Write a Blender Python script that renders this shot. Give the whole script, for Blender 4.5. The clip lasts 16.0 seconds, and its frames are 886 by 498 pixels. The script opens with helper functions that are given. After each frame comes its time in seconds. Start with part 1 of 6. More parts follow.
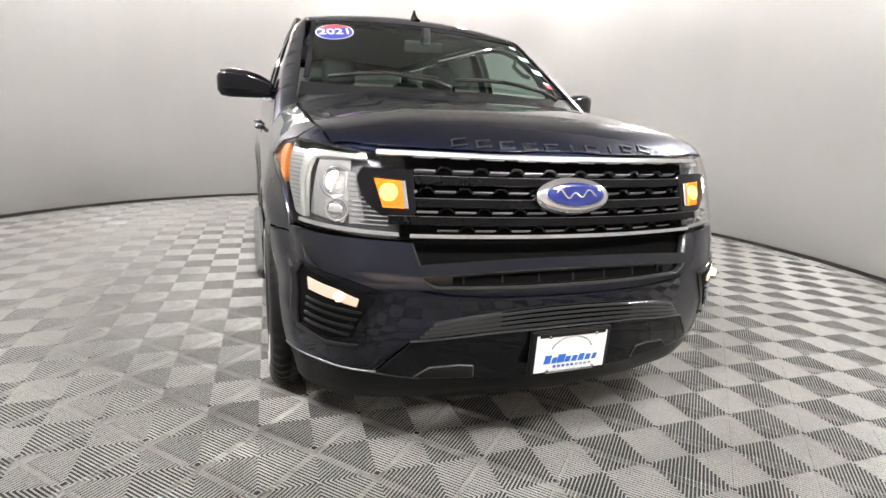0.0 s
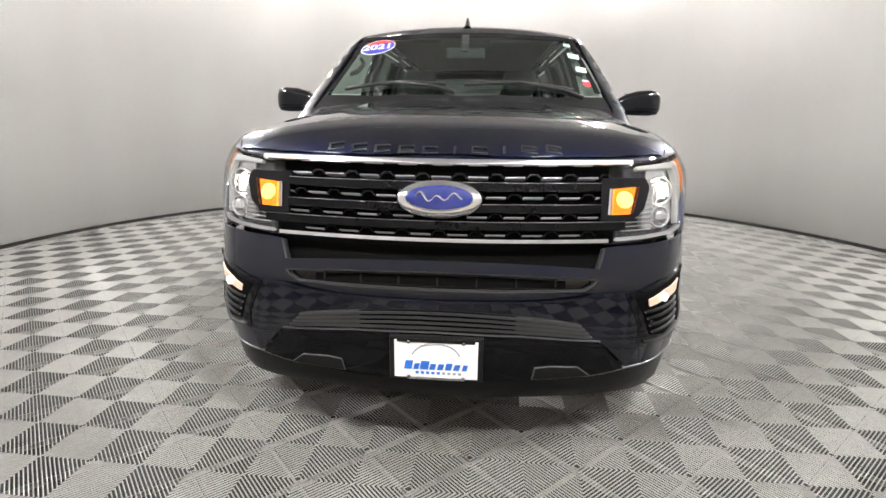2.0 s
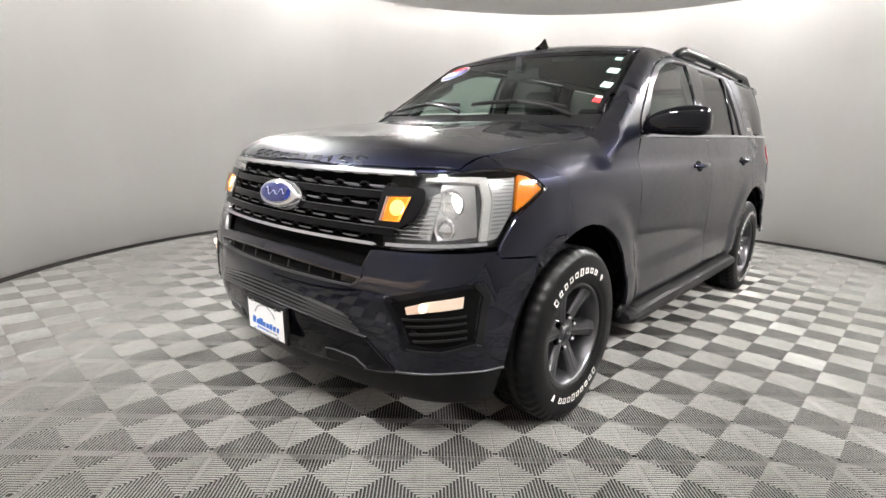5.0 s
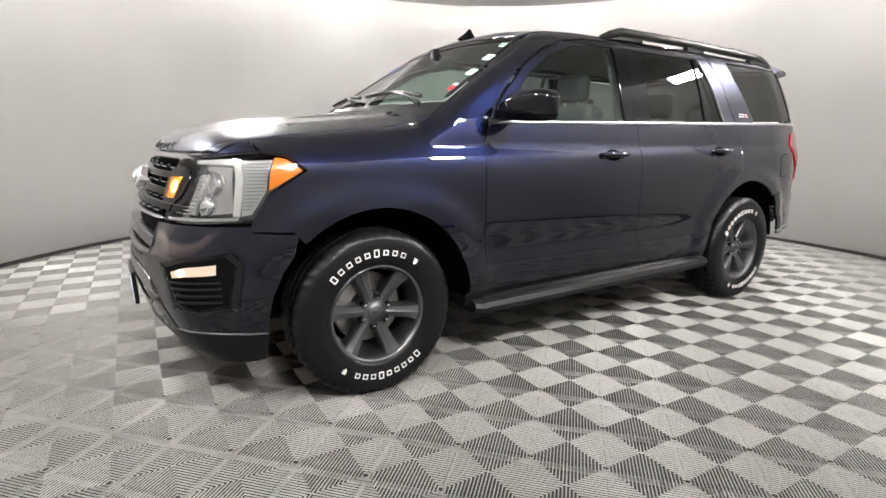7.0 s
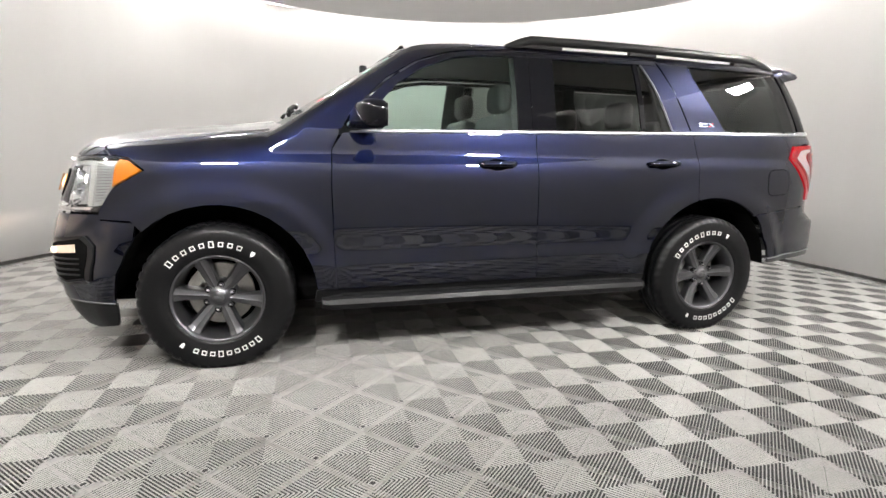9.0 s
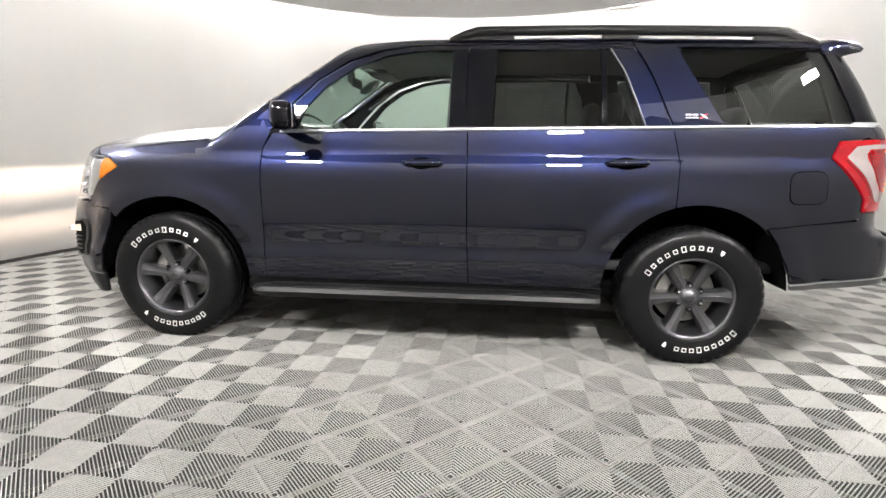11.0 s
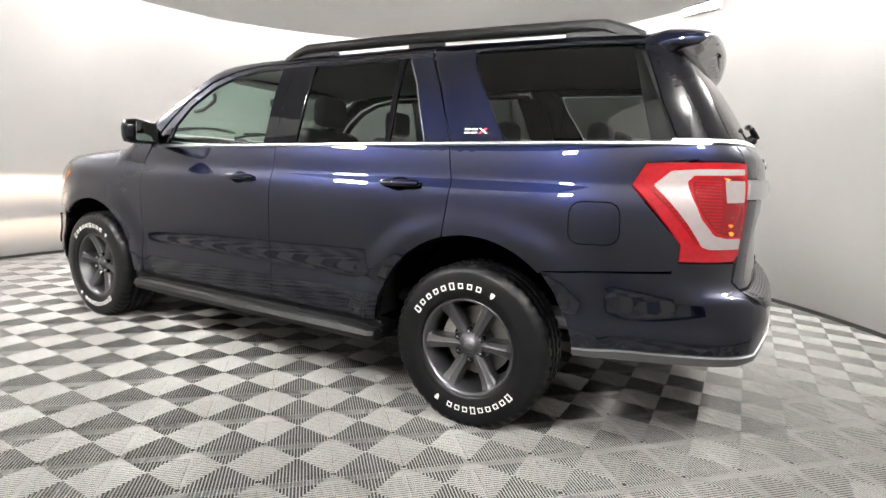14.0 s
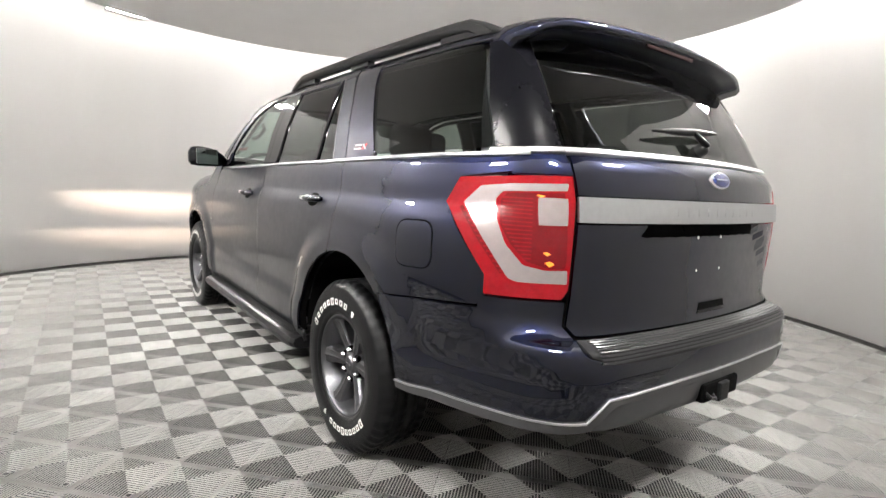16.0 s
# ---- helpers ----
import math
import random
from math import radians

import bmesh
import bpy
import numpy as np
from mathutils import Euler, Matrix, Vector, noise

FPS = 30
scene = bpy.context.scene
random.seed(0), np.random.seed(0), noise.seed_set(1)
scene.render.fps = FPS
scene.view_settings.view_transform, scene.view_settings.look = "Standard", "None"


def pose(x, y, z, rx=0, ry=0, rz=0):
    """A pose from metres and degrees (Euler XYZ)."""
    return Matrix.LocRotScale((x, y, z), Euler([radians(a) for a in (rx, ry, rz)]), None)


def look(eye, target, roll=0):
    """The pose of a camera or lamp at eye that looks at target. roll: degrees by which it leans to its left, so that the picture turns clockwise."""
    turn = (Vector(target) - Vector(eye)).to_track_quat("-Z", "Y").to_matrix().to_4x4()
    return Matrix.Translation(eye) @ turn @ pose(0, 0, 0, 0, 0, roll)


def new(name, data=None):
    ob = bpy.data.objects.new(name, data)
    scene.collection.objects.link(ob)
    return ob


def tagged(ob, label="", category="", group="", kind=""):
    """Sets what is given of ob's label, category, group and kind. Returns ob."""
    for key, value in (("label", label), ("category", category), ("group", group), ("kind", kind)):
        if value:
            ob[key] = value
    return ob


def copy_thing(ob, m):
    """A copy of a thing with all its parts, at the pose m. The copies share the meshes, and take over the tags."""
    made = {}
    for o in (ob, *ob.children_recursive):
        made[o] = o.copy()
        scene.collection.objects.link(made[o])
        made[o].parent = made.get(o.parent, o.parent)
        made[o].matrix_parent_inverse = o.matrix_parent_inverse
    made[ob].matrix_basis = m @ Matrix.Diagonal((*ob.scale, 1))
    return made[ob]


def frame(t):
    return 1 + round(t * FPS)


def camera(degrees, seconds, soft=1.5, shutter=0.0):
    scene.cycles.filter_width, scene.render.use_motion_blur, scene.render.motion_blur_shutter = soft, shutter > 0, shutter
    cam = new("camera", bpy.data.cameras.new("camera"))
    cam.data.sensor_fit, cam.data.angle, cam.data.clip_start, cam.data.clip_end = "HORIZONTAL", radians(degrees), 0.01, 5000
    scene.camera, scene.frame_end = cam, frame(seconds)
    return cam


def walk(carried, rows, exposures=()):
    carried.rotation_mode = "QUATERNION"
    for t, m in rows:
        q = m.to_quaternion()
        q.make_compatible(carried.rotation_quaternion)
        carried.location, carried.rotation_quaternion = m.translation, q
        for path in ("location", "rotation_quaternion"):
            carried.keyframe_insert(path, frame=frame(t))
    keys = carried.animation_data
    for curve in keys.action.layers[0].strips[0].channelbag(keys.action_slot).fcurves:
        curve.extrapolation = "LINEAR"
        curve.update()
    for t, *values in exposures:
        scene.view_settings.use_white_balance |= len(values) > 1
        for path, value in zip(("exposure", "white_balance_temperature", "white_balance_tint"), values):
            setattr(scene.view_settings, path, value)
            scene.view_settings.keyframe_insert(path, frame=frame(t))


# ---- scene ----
import functools

from mathutils import geometry

cam = camera(81.2, 16.0)
PATH = [
    (0, (3.966, -1.049, 1.208), (2.147, -0.366, 0.734), 2.9),
    (0.5, (4.056, -0.756, 1.23), (2.163, -0.319, 0.753), 2.2),
    (1, (4.168, -0.431, 1.215), (2.227, -0.248, 0.768), 2.0),
    (1.5, (4.148, -0.177, 1.191), (2.19, -0.169, 0.781), 1.2),
    (2, (4.164, 0.151, 1.234), (2.228, -0.002, 0.758), 0.8),
    (2.5, (4.137, 0.453, 1.195), (2.219, 0.111, 0.745), 0.6),
    (3, (4.087, 0.735, 1.206), (2.209, 0.204, 0.766), 1.1),
    (5.5, (3.404, 2.37, 1.227), (2.072, 0.928, 0.843), 1.8),
    (6, (3.145, 2.707, 1.222), (1.918, 1.17, 0.858), 2.0),
    (6.5, (2.852, 2.895, 1.191), (1.706, 1.303, 0.803), 2.2),
    (7, (2.551, 3.088, 1.204), (1.5, 1.439, 0.78), 1.0),
    (7.5, (2.218, 3.382, 1.205), (1.288, 1.656, 0.809), 0.5),
    (8, (1.881, 3.524, 1.206), (1.069, 1.74, 0.81), 0.8),
    (8.5, (1.5, 3.737, 1.184), (0.839, 1.888, 0.807), 1.0),
    (9, (1.124, 3.859, 1.179), (0.598, 1.965, 0.812), 1.3),
    (11.5, (-0.796, 3.941, 1.207), (-0.484, 2.003, 0.824), 1.0),
    (12, (-1.155, 3.835, 1.203), (-0.767, 1.906, 0.847), 1.3),
    (12.5, (-1.53, 3.746, 1.212), (-1.014, 1.838, 0.909), 1.9),
    (13, (-1.865, 3.548, 1.225), (-1.188, 1.693, 0.909), 2.4),
    (13.5, (-2.251, 3.352, 1.219), (-1.437, 1.551, 0.908), 2.5),
    (14, (-2.562, 3.12, 1.218), (-1.625, 1.379, 0.911), 2.6),
    (14.5, (-2.839, 2.874, 1.228), (-1.745, 1.227, 0.933), 2.5),
    (15, (-3.177, 2.641, 1.22), (-1.876, 1.141, 0.983), 3.0),
    (15.5, (-3.399, 2.35, 1.252), (-1.957, 0.985, 1.013), 3.2),
    (16, (-3.689, 2.019, 1.25), (-2.098, 0.833, 0.998), 2.9),
]
walk(cam, [(t, look(eye, target, roll)) for t, eye, target, roll in PATH], [(0, -0.08), (2, -0.12), (3, -0.20), (6, -0.26), (9, -0.06), (12.5, 0.04), (14.5, 0.06), (16, -0.08)])

# ==== build ====
# ---------------------------------------------------------------- light
world = bpy.data.worlds.new("world")
scene.world = world
world.use_nodes = True
world.node_tree.nodes["Background"].inputs[0].default_value = (0.9, 0.92, 1.0, 1)
world.node_tree.nodes["Background"].inputs[1].default_value = 0.02


# ---------------------------------------------------------------- materials
def nodes_of(name):
    m = bpy.data.materials.new(name)
    m.use_nodes = True
    nt = m.node_tree
    return m, nt, nt.nodes["Principled BSDF"]


def mat(name, color, rough=0.5, metal=0.0, coat=0.0, vary=0.12, scale=8.0, bump=0.0, bump_scale=60.0, emit=None, power=0.0, spec=0.5, coat_rough=0.03, rough_vary=0.1):
    """A procedural surface: colour and roughness drift at two scales, with fine relief."""
    m, nt, b = nodes_of(name)
    L = nt.links.new
    tc = nt.nodes.new("ShaderNodeTexCoord")
    n1 = nt.nodes.new("ShaderNodeTexNoise")
    n1.inputs["Scale"].default_value, n1.inputs["Detail"].default_value = scale, 6
    n2 = nt.nodes.new("ShaderNodeTexNoise")
    n2.inputs["Scale"].default_value, n2.inputs["Detail"].default_value = scale * 9, 4
    for n in (n1, n2):
        L(tc.outputs["Object"], n.inputs["Vector"])
    add = nt.nodes.new("ShaderNodeMath")
    add.operation = "ADD"
    L(n1.outputs["Fac"], add.inputs[0])
    L(n2.outputs["Fac"], add.inputs[1])
    mr = nt.nodes.new("ShaderNodeMapRange")
    mr.inputs[1].default_value, mr.inputs[2].default_value = 0.6, 1.4
    mr.inputs[3].default_value, mr.inputs[4].default_value = 1 - vary, 1 + vary
    L(add.outputs[0], mr.inputs[0])
    mul = nt.nodes.new("ShaderNodeVectorMath")
    mul.operation = "SCALE"
    mul.inputs[0].default_value = color[:3]
    L(mr.outputs[0], mul.inputs["Scale"])
    L(mul.outputs[0], b.inputs["Base Color"])
    rr = nt.nodes.new("ShaderNodeMapRange")
    rr.inputs[1].default_value, rr.inputs[2].default_value = 0.6, 1.4
    rr.inputs[3].default_value, rr.inputs[4].default_value = rough * (1 - rough_vary), min(1, rough * (1 + rough_vary))
    L(add.outputs[0], rr.inputs[0])
    L(rr.outputs[0], b.inputs["Roughness"])
    b.inputs["Metallic"].default_value = metal
    b.inputs["Coat Weight"].default_value = coat
    b.inputs["Coat Roughness"].default_value = coat_rough
    b.inputs["Specular IOR Level"].default_value = spec
    if bump:
        n3 = nt.nodes.new("ShaderNodeTexNoise")
        n3.inputs["Scale"].default_value, n3.inputs["Detail"].default_value = bump_scale, 5
        L(tc.outputs["Object"], n3.inputs["Vector"])
        bp = nt.nodes.new("ShaderNodeBump")
        bp.inputs["Strength"].default_value, bp.inputs["Distance"].default_value = bump, 0.002
        L(n3.outputs["Fac"], bp.inputs["Height"])
        L(bp.outputs[0], b.inputs["Normal"])
    if emit:
        b.inputs["Emission Color"].default_value = (*emit, 1)
        b.inputs["Emission Strength"].default_value = power
    return m


def glass_mat(name, tint, ior=1.5, rough=0.0):
    """A thin tinted pane: clear straight through, with a mirror gloss that grows at grazing angles."""
    m, nt, b = nodes_of(name)
    L = nt.links.new
    nt.nodes.remove(b)
    out = nt.nodes["Material Output"]
    tr = nt.nodes.new("ShaderNodeBsdfTransparent")
    tr.inputs[0].default_value = (*tint, 1)
    gl = nt.nodes.new("ShaderNodeBsdfGlossy")
    gl.inputs["Roughness"].default_value = rough
    lw = nt.nodes.new("ShaderNodeLayerWeight")
    lw.inputs[0].default_value = 0.5
    pw = nt.nodes.new("ShaderNodeMath")
    pw.operation = "POWER"
    pw.inputs[1].default_value = 4.5
    L(lw.outputs["Facing"], pw.inputs[0])
    fr = nt.nodes.new("ShaderNodeMath")
    fr.operation = "MULTIPLY_ADD"
    f0 = ((ior - 1) / (ior + 1)) ** 2
    fr.inputs[1].default_value, fr.inputs[2].default_value = 1 - f0, f0
    L(pw.outputs[0], fr.inputs[0])
    mx = nt.nodes.new("ShaderNodeMixShader")
    L(fr.outputs[0], mx.inputs[0])
    L(tr.outputs[0], mx.inputs[1])
    L(gl.outputs[0], mx.inputs[2])
    L(mx.outputs[0], out.inputs[0])
    return m


PAINT = mat("navy_metallic_paint", (0.0024, 0.0040, 0.0180), 0.36, 1.0, 1.0, 0.03, 3.0, coat_rough=0.02)
PAINT.node_tree.nodes["Principled BSDF"].inputs["Coat IOR"].default_value = 1.64
BLACK_GLOSS = mat("gloss_black_trim", (0.002, 0.002, 0.003), 0.06, 0.0, 0.0, 0.1, 6, spec=0.32)
BLACK_SATIN = mat("satin_black_plastic", (0.006, 0.006, 0.0065), 0.40, 0.0, 0.0, 0.2, 12, 0.2, 400, spec=0.24)
# near-black that also stands in for the shade inside recesses
DARK = mat("dark_cavity", (0.003, 0.003, 0.003), 0.85, 0.0, 0.0, 0.2, 10, spec=0.04)
CHROME = mat("chrome", (0.82, 0.83, 0.85), 0.08, 1.0, 0.0, 0.04, 6)
SATIN_CHROME = mat("satin_chrome", (0.52, 0.53, 0.54), 0.36, 1.0, 0.0, 0.06, 6)
PIANO = mat("black_pillar_trim", (0.003, 0.003, 0.004), 0.20, 0.0, 0.0, 0.1, 6, spec=0.10)
BELT_TRIM = mat("brushed_belt_trim", (0.27, 0.275, 0.285), 0.42, 1.0, 0.0, 0.06, 6)
BAR_GREY = mat("black_grille_bar", (0.003, 0.003, 0.0035), 0.16, 0.0, 0.0, 0.1, 8, spec=0.12)
TRIM_GREY = mat("dull_grey_edge", (0.12, 0.12, 0.125), 0.35, 0.6, 0.0, 0.1, 8)
LOUVRE = mat("grey_louvre", (0.035, 0.035, 0.037), 0.3, 0.4, 0.2, 0.1, 8)
RUBBER = mat("tyre_rubber", (0.005, 0.005, 0.0055), 0.34, 0.0, 0.0, 0.25, 14, 0.4, 260, spec=0.20)
WHITE_RUBBER = mat("white_raised_rubber", (0.75, 0.74, 0.72), 0.6, 0.0, 0.0, 0.08, 30)
RIM = mat("dark_machined_alloy", (0.12, 0.12, 0.128), 0.36, 0.95, 0.3, 0.1, 10)
STEEL = mat("brake_steel", (0.38, 0.37, 0.35), 0.4, 0.9, 0.0, 0.2, 20)
LUG = mat("polished_lug_nut", (0.5, 0.5, 0.52), 0.15, 1.0)
BLUE = mat("blue_enamel", (0.007, 0.014, 0.11), 0.15, 0.0, 0.8, 0.05, 8)
WHITE = mat("white_print", (0.78, 0.78, 0.78), 0.5, 0.0, 0.0, 0.04, 20)
BLUE_INK = mat("blue_print", (0.02, 0.13, 0.5), 0.5, 0.0, 0.0, 0.04, 20)
GREY_INK = mat("grey_print", (0.3, 0.31, 0.33), 0.5)
RED_INK = mat("red_print", (0.6, 0.03, 0.04), 0.45, 0.0, 0.0, 0.05, 20)
DEEP_BLUE_INK = mat("deep_blue_print", (0.02, 0.03, 0.35), 0.45, 0.0, 0.0, 0.05, 20)
GREEN_INK = mat("pale_green_sticker", (0.45, 0.7, 0.6), 0.5, 0.0, 0.0, 0.08, 40)
RED_LENS = mat("red_lens", (0.15, 0.001, 0.004), 0.12, 0.0, 0.3, 0.3, 30, emit=(1.0, 0.003, 0.020), power=0.10)
RED_DEEP = mat("deep_red_lens", (0.09, 0.001, 0.003), 0.14, 0.0, 0.3, 0.3, 30, emit=(1.0, 0.004, 0.012), power=0.06)
CLEAR_LENS = mat("frosted_clear_lens", (0.26, 0.22, 0.22), 0.25, 0.3, 0.4, 0.08, 40)
AMBER = mat("amber_lens", (0.75, 0.26, 0.02), 0.15, 0.0, 0.6, 0.1, 40, emit=(1.0, 0.40, 0.12), power=0.55)
AMBER_DIM = mat("amber_reflector", (0.44, 0.12, 0.003), 0.2, 0.0, 0.5, 0.1, 50, emit=(1.0, 0.35, 0.02), power=0.04)
LAMP_WHITE = mat("headlamp_glow", (0.9, 0.9, 0.85), 0.2, emit=(1.0, 0.88, 0.72), power=40)
FOG_WHITE = mat("fog_lamp_glow", (0.3, 0.28, 0.25), 0.2, emit=(1.0, 0.58, 0.36), power=0.6)
REFLECTOR = mat("lamp_reflector", (0.78, 0.78, 0.79), 0.16, 1.0, 0.0, 0.1, 20)
LAMP_GREY = mat("lamp_housing", (0.09, 0.09, 0.095), 0.25, 0.5, 0.3, 0.15, 15)
GLASS = glass_mat("green_tinted_glass", (0.74, 0.86, 0.80), 1.62)
SCREEN_GLASS = glass_mat("windshield_glass", (0.47, 0.58, 0.53))
PRIVACY = glass_mat("dark_privacy_glass", (0.20, 0.215, 0.205), 1.55)
LENS = glass_mat("clear_lamp_cover", (0.93, 0.94, 0.95))
AMBER_GLASS = glass_mat("clear_amber_lens", (1.0, 0.62, 0.34))
BULB = mat("amber_lamp_bulb", (0.9, 0.8, 0.6), 0.3, emit=(1.0, 0.66, 0.36), power=2.2)
SEAT = mat("grey_seat_cloth", (0.065, 0.066, 0.07), 0.85, 0.0, 0.0, 0.25, 30, 0.5, 500)
CABIN = mat("dark_cabin_plastic", (0.03, 0.03, 0.033), 0.6, 0.0, 0.0, 0.2, 20, 0.3, 500)
HEADLINER = mat("light_grey_headliner", (0.32, 0.31, 0.30), 0.9, 0.0, 0.0, 0.1, 30)


# ---------------------------------------------------------------- mesh helpers
def part(name, bm, material, parent=None, label="", smooth=False):
    me = bpy.data.meshes.new(name)
    bm.normal_update()
    bm.to_mesh(me)
    bm.free()
    me.materials.append(material)
    if smooth:
        for p in me.polygons:
            p.use_smooth = True
    ob = new(name, me)
    ob.parent = parent
    if label:
        ob["label"] = label
    return ob


def box_bm(sx, sy, sz, at=(0, 0, 0), bevel=0.0, segs=2, rot=None, bm=None):
    own = bmesh.new()
    bmesh.ops.create_cube(own, size=1)
    bmesh.ops.scale(own, vec=(sx, sy, sz), verts=own.verts)
    if bevel:
        bmesh.ops.bevel(own, geom=own.edges[:], offset=bevel, segments=segs, affect="EDGES", profile=0.5)
    m = Matrix.Translation(at) @ (rot.to_4x4() if rot else Matrix.Identity(4))
    bmesh.ops.transform(own, matrix=m, verts=own.verts)
    if bm is None:
        return own
    tmp = bpy.data.meshes.new("tmp")
    own.to_mesh(tmp)
    own.free()
    bm.from_mesh(tmp)
    bpy.data.meshes.remove(tmp)
    return bm


def revolve_bm(profile, segs=64, axis="y", at=(0, 0, 0), bm=None, closed=False):
    """Turn a list of (radius, offset along the axis) round the axis."""
    bm = bm or bmesh.new()
    rings = []
    for r, h in profile:
        ring = []
        for i in range(segs):
            a = 2 * math.pi * i / segs
            c, s = r * math.cos(a), r * math.sin(a)
            co = {"y": (c, h, s), "x": (h, c, s), "z": (c, s, h)}[axis]
            ring.append(bm.verts.new(Vector(co) + Vector(at)))
        rings.append(ring)
    pairs = list(zip(rings, rings[1:])) + ([(rings[-1], rings[0])] if closed else [])
    for a, b in pairs:
        for i in range(segs):
            j = (i + 1) % segs
            bm.faces.new((a[i], a[j], b[j], b[i]))
    return bm


def tube_bm(path, r, segs=8, bm=None, flat=1.0):
    """A tube along a list of points, with a radius (one or per point)."""
    bm = bm or bmesh.new()
    pts = [Vector(p) for p in path]
    rings = []
    for i, p in enumerate(pts):
        d = (pts[min(i + 1, len(pts) - 1)] - pts[max(i - 1, 0)]).normalized()
        up = Vector((0, 0, 1)) if abs(d.z) < 0.95 else Vector((1, 0, 0))
        s = d.cross(up).normalized()
        u = s.cross(d).normalized()
        rad = r[i] if isinstance(r, (list, tuple)) else r
        rings.append([bm.verts.new(p + s * rad * math.cos(2 * math.pi * k / segs) + u * flat * rad * math.sin(2 * math.pi * k / segs)) for k in range(segs)])
    for a, b in zip(rings, rings[1:]):
        for k in range(segs):
            j = (k + 1) % segs
            bm.faces.new((a[k], a[j], b[j], b[k]))
    bm.faces.new(rings[0][::-1])
    bm.faces.new(rings[-1])
    return bm


def prism_bm(poly, depth, place, bm=None):
    """A flat outline (list of 2D points) given a depth; place maps (a, b, depth) to a point."""
    bm = bm or bmesh.new()
    lo = [bm.verts.new(place(a, b, 0)) for a, b in poly]
    hi = [bm.verts.new(place(a, b, depth)) for a, b in poly]
    bm.faces.new(lo[::-1])
    bm.faces.new(hi)
    n = len(poly)
    for i in range(n):
        j = (i + 1) % n
        bm.faces.new((lo[i], lo[j], hi[j], hi[i]))
    bmesh.ops.recalc_face_normals(bm, faces=bm.faces[:])
    return bm


# ---------------------------------------------------------------- room
room_x, room_r = 0.0, 4.45
DISC_BACKLIGHT = 16.0
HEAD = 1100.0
BEAM = 430.0
FOG = 200.0

DISC_Z, DISC_R, TOP_Z = 2.95, 3.62, 8.0
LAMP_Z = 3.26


def wall_paint():
    m, nt, b = nodes_of("off_white_wall_fabric")
    L = nt.links.new
    tc = nt.nodes.new("ShaderNodeTexCoord")
    n = nt.nodes.new("ShaderNodeTexNoise")
    n.inputs["Scale"].default_value, n.inputs["Detail"].default_value = 0.9, 3
    mp = nt.nodes.new("ShaderNodeMapping")
    mp.inputs["Scale"].default_value = (1, 1, 0.15)
    L(tc.outputs["Object"], mp.inputs[0])
    L(mp.outputs[0], n.inputs["Vector"])
    ramp = nt.nodes.new("ShaderNodeValToRGB")
    ramp.color_ramp.elements[0].position, ramp.color_ramp.elements[0].color = 0.3, (0.82, 0.805, 0.795, 1)
    ramp.color_ramp.elements[1].position, ramp.color_ramp.elements[1].color = 0.7, (0.87, 0.86, 0.85, 1)
    L(n.outputs["Fac"], ramp.inputs[0])
    L(ramp.outputs[0], b.inputs["Base Color"])
    b.inputs["Roughness"].default_value = 0.62
    n2 = nt.nodes.new("ShaderNodeTexNoise")
    n2.inputs["Scale"].default_value = 1.6
    L(mp.outputs[0], n2.inputs["Vector"])
    bp = nt.nodes.new("ShaderNodeBump")
    bp.inputs["Strength"].default_value, bp.inputs["Distance"].default_value = 0.25, 0.03
    L(n2.outputs["Fac"], bp.inputs["Height"])
    L(bp.outputs[0], b.inputs["Normal"])
    return m


WALL = wall_paint()


def stretched_fabric():
    """Pale translucent fabric: part of the light that falls on it comes through."""
    m, nt, b = nodes_of("pale_grey_stretched_fabric")
    L = nt.links.new
    nt.nodes.remove(b)
    tc = nt.nodes.new("ShaderNodeTexCoord")
    n = nt.nodes.new("ShaderNodeTexNoise")
    n.inputs["Scale"].default_value, n.inputs["Detail"].default_value = 1.2, 4
    L(tc.outputs["Object"], n.inputs["Vector"])
    ramp = nt.nodes.new("ShaderNodeValToRGB")
    ramp.color_ramp.elements[0].position, ramp.color_ramp.elements[0].color = 0.3, (0.70, 0.695, 0.69, 1)
    ramp.color_ramp.elements[1].position, ramp.color_ramp.elements[1].color = 0.7, (0.74, 0.735, 0.73, 1)
    L(n.outputs["Fac"], ramp.inputs[0])
    df, tl, mx = nt.nodes.new("ShaderNodeBsdfDiffuse"), nt.nodes.new("ShaderNodeBsdfTranslucent"), nt.nodes.new("ShaderNodeMixShader")
    L(ramp.outputs[0], df.inputs[0])
    L(ramp.outputs[0], tl.inputs[0])
    L(df.outputs[0], mx.inputs[1])
    L(tl.outputs[0], mx.inputs[2])
    mx.inputs[0].default_value = 0.5
    L(mx.outputs[0], nt.nodes["Material Output"].inputs[0])
    return m


CEIL = stretched_fabric()
SKIRT = mat("black_wall_edge", (0.02, 0.018, 0.017), 0.5)


def round_wall():
    bm = revolve_bm([(room_r, -0.10), (room_r, TOP_Z), (room_r + 0.12, TOP_Z), (room_r + 0.12, -0.10)], 128, "z", closed=True)
    ob = part("wall_round", bm, WALL, smooth=False)
    for p in ob.data.polygons:
        p.use_smooth = abs(p.normal.z) < 0.5
    ob.location = (room_x, 0, 0)
    tagged(ob, "smooth off-white curved wall of a round photo booth", "wall", kind="structure")
    bm = revolve_bm([(room_r - 0.012, 0.0), (room_r - 0.012, 0.035), (room_r - 0.002, 0.035), (room_r - 0.002, 0.0)], 128, "z", closed=True)
    ob = part("baseboard", bm, SKIRT)
    ob.location = (room_x, 0, 0)
    tagged(ob, "thin black edge strip along the foot of the wall", "baseboard", kind="structure")


round_wall()


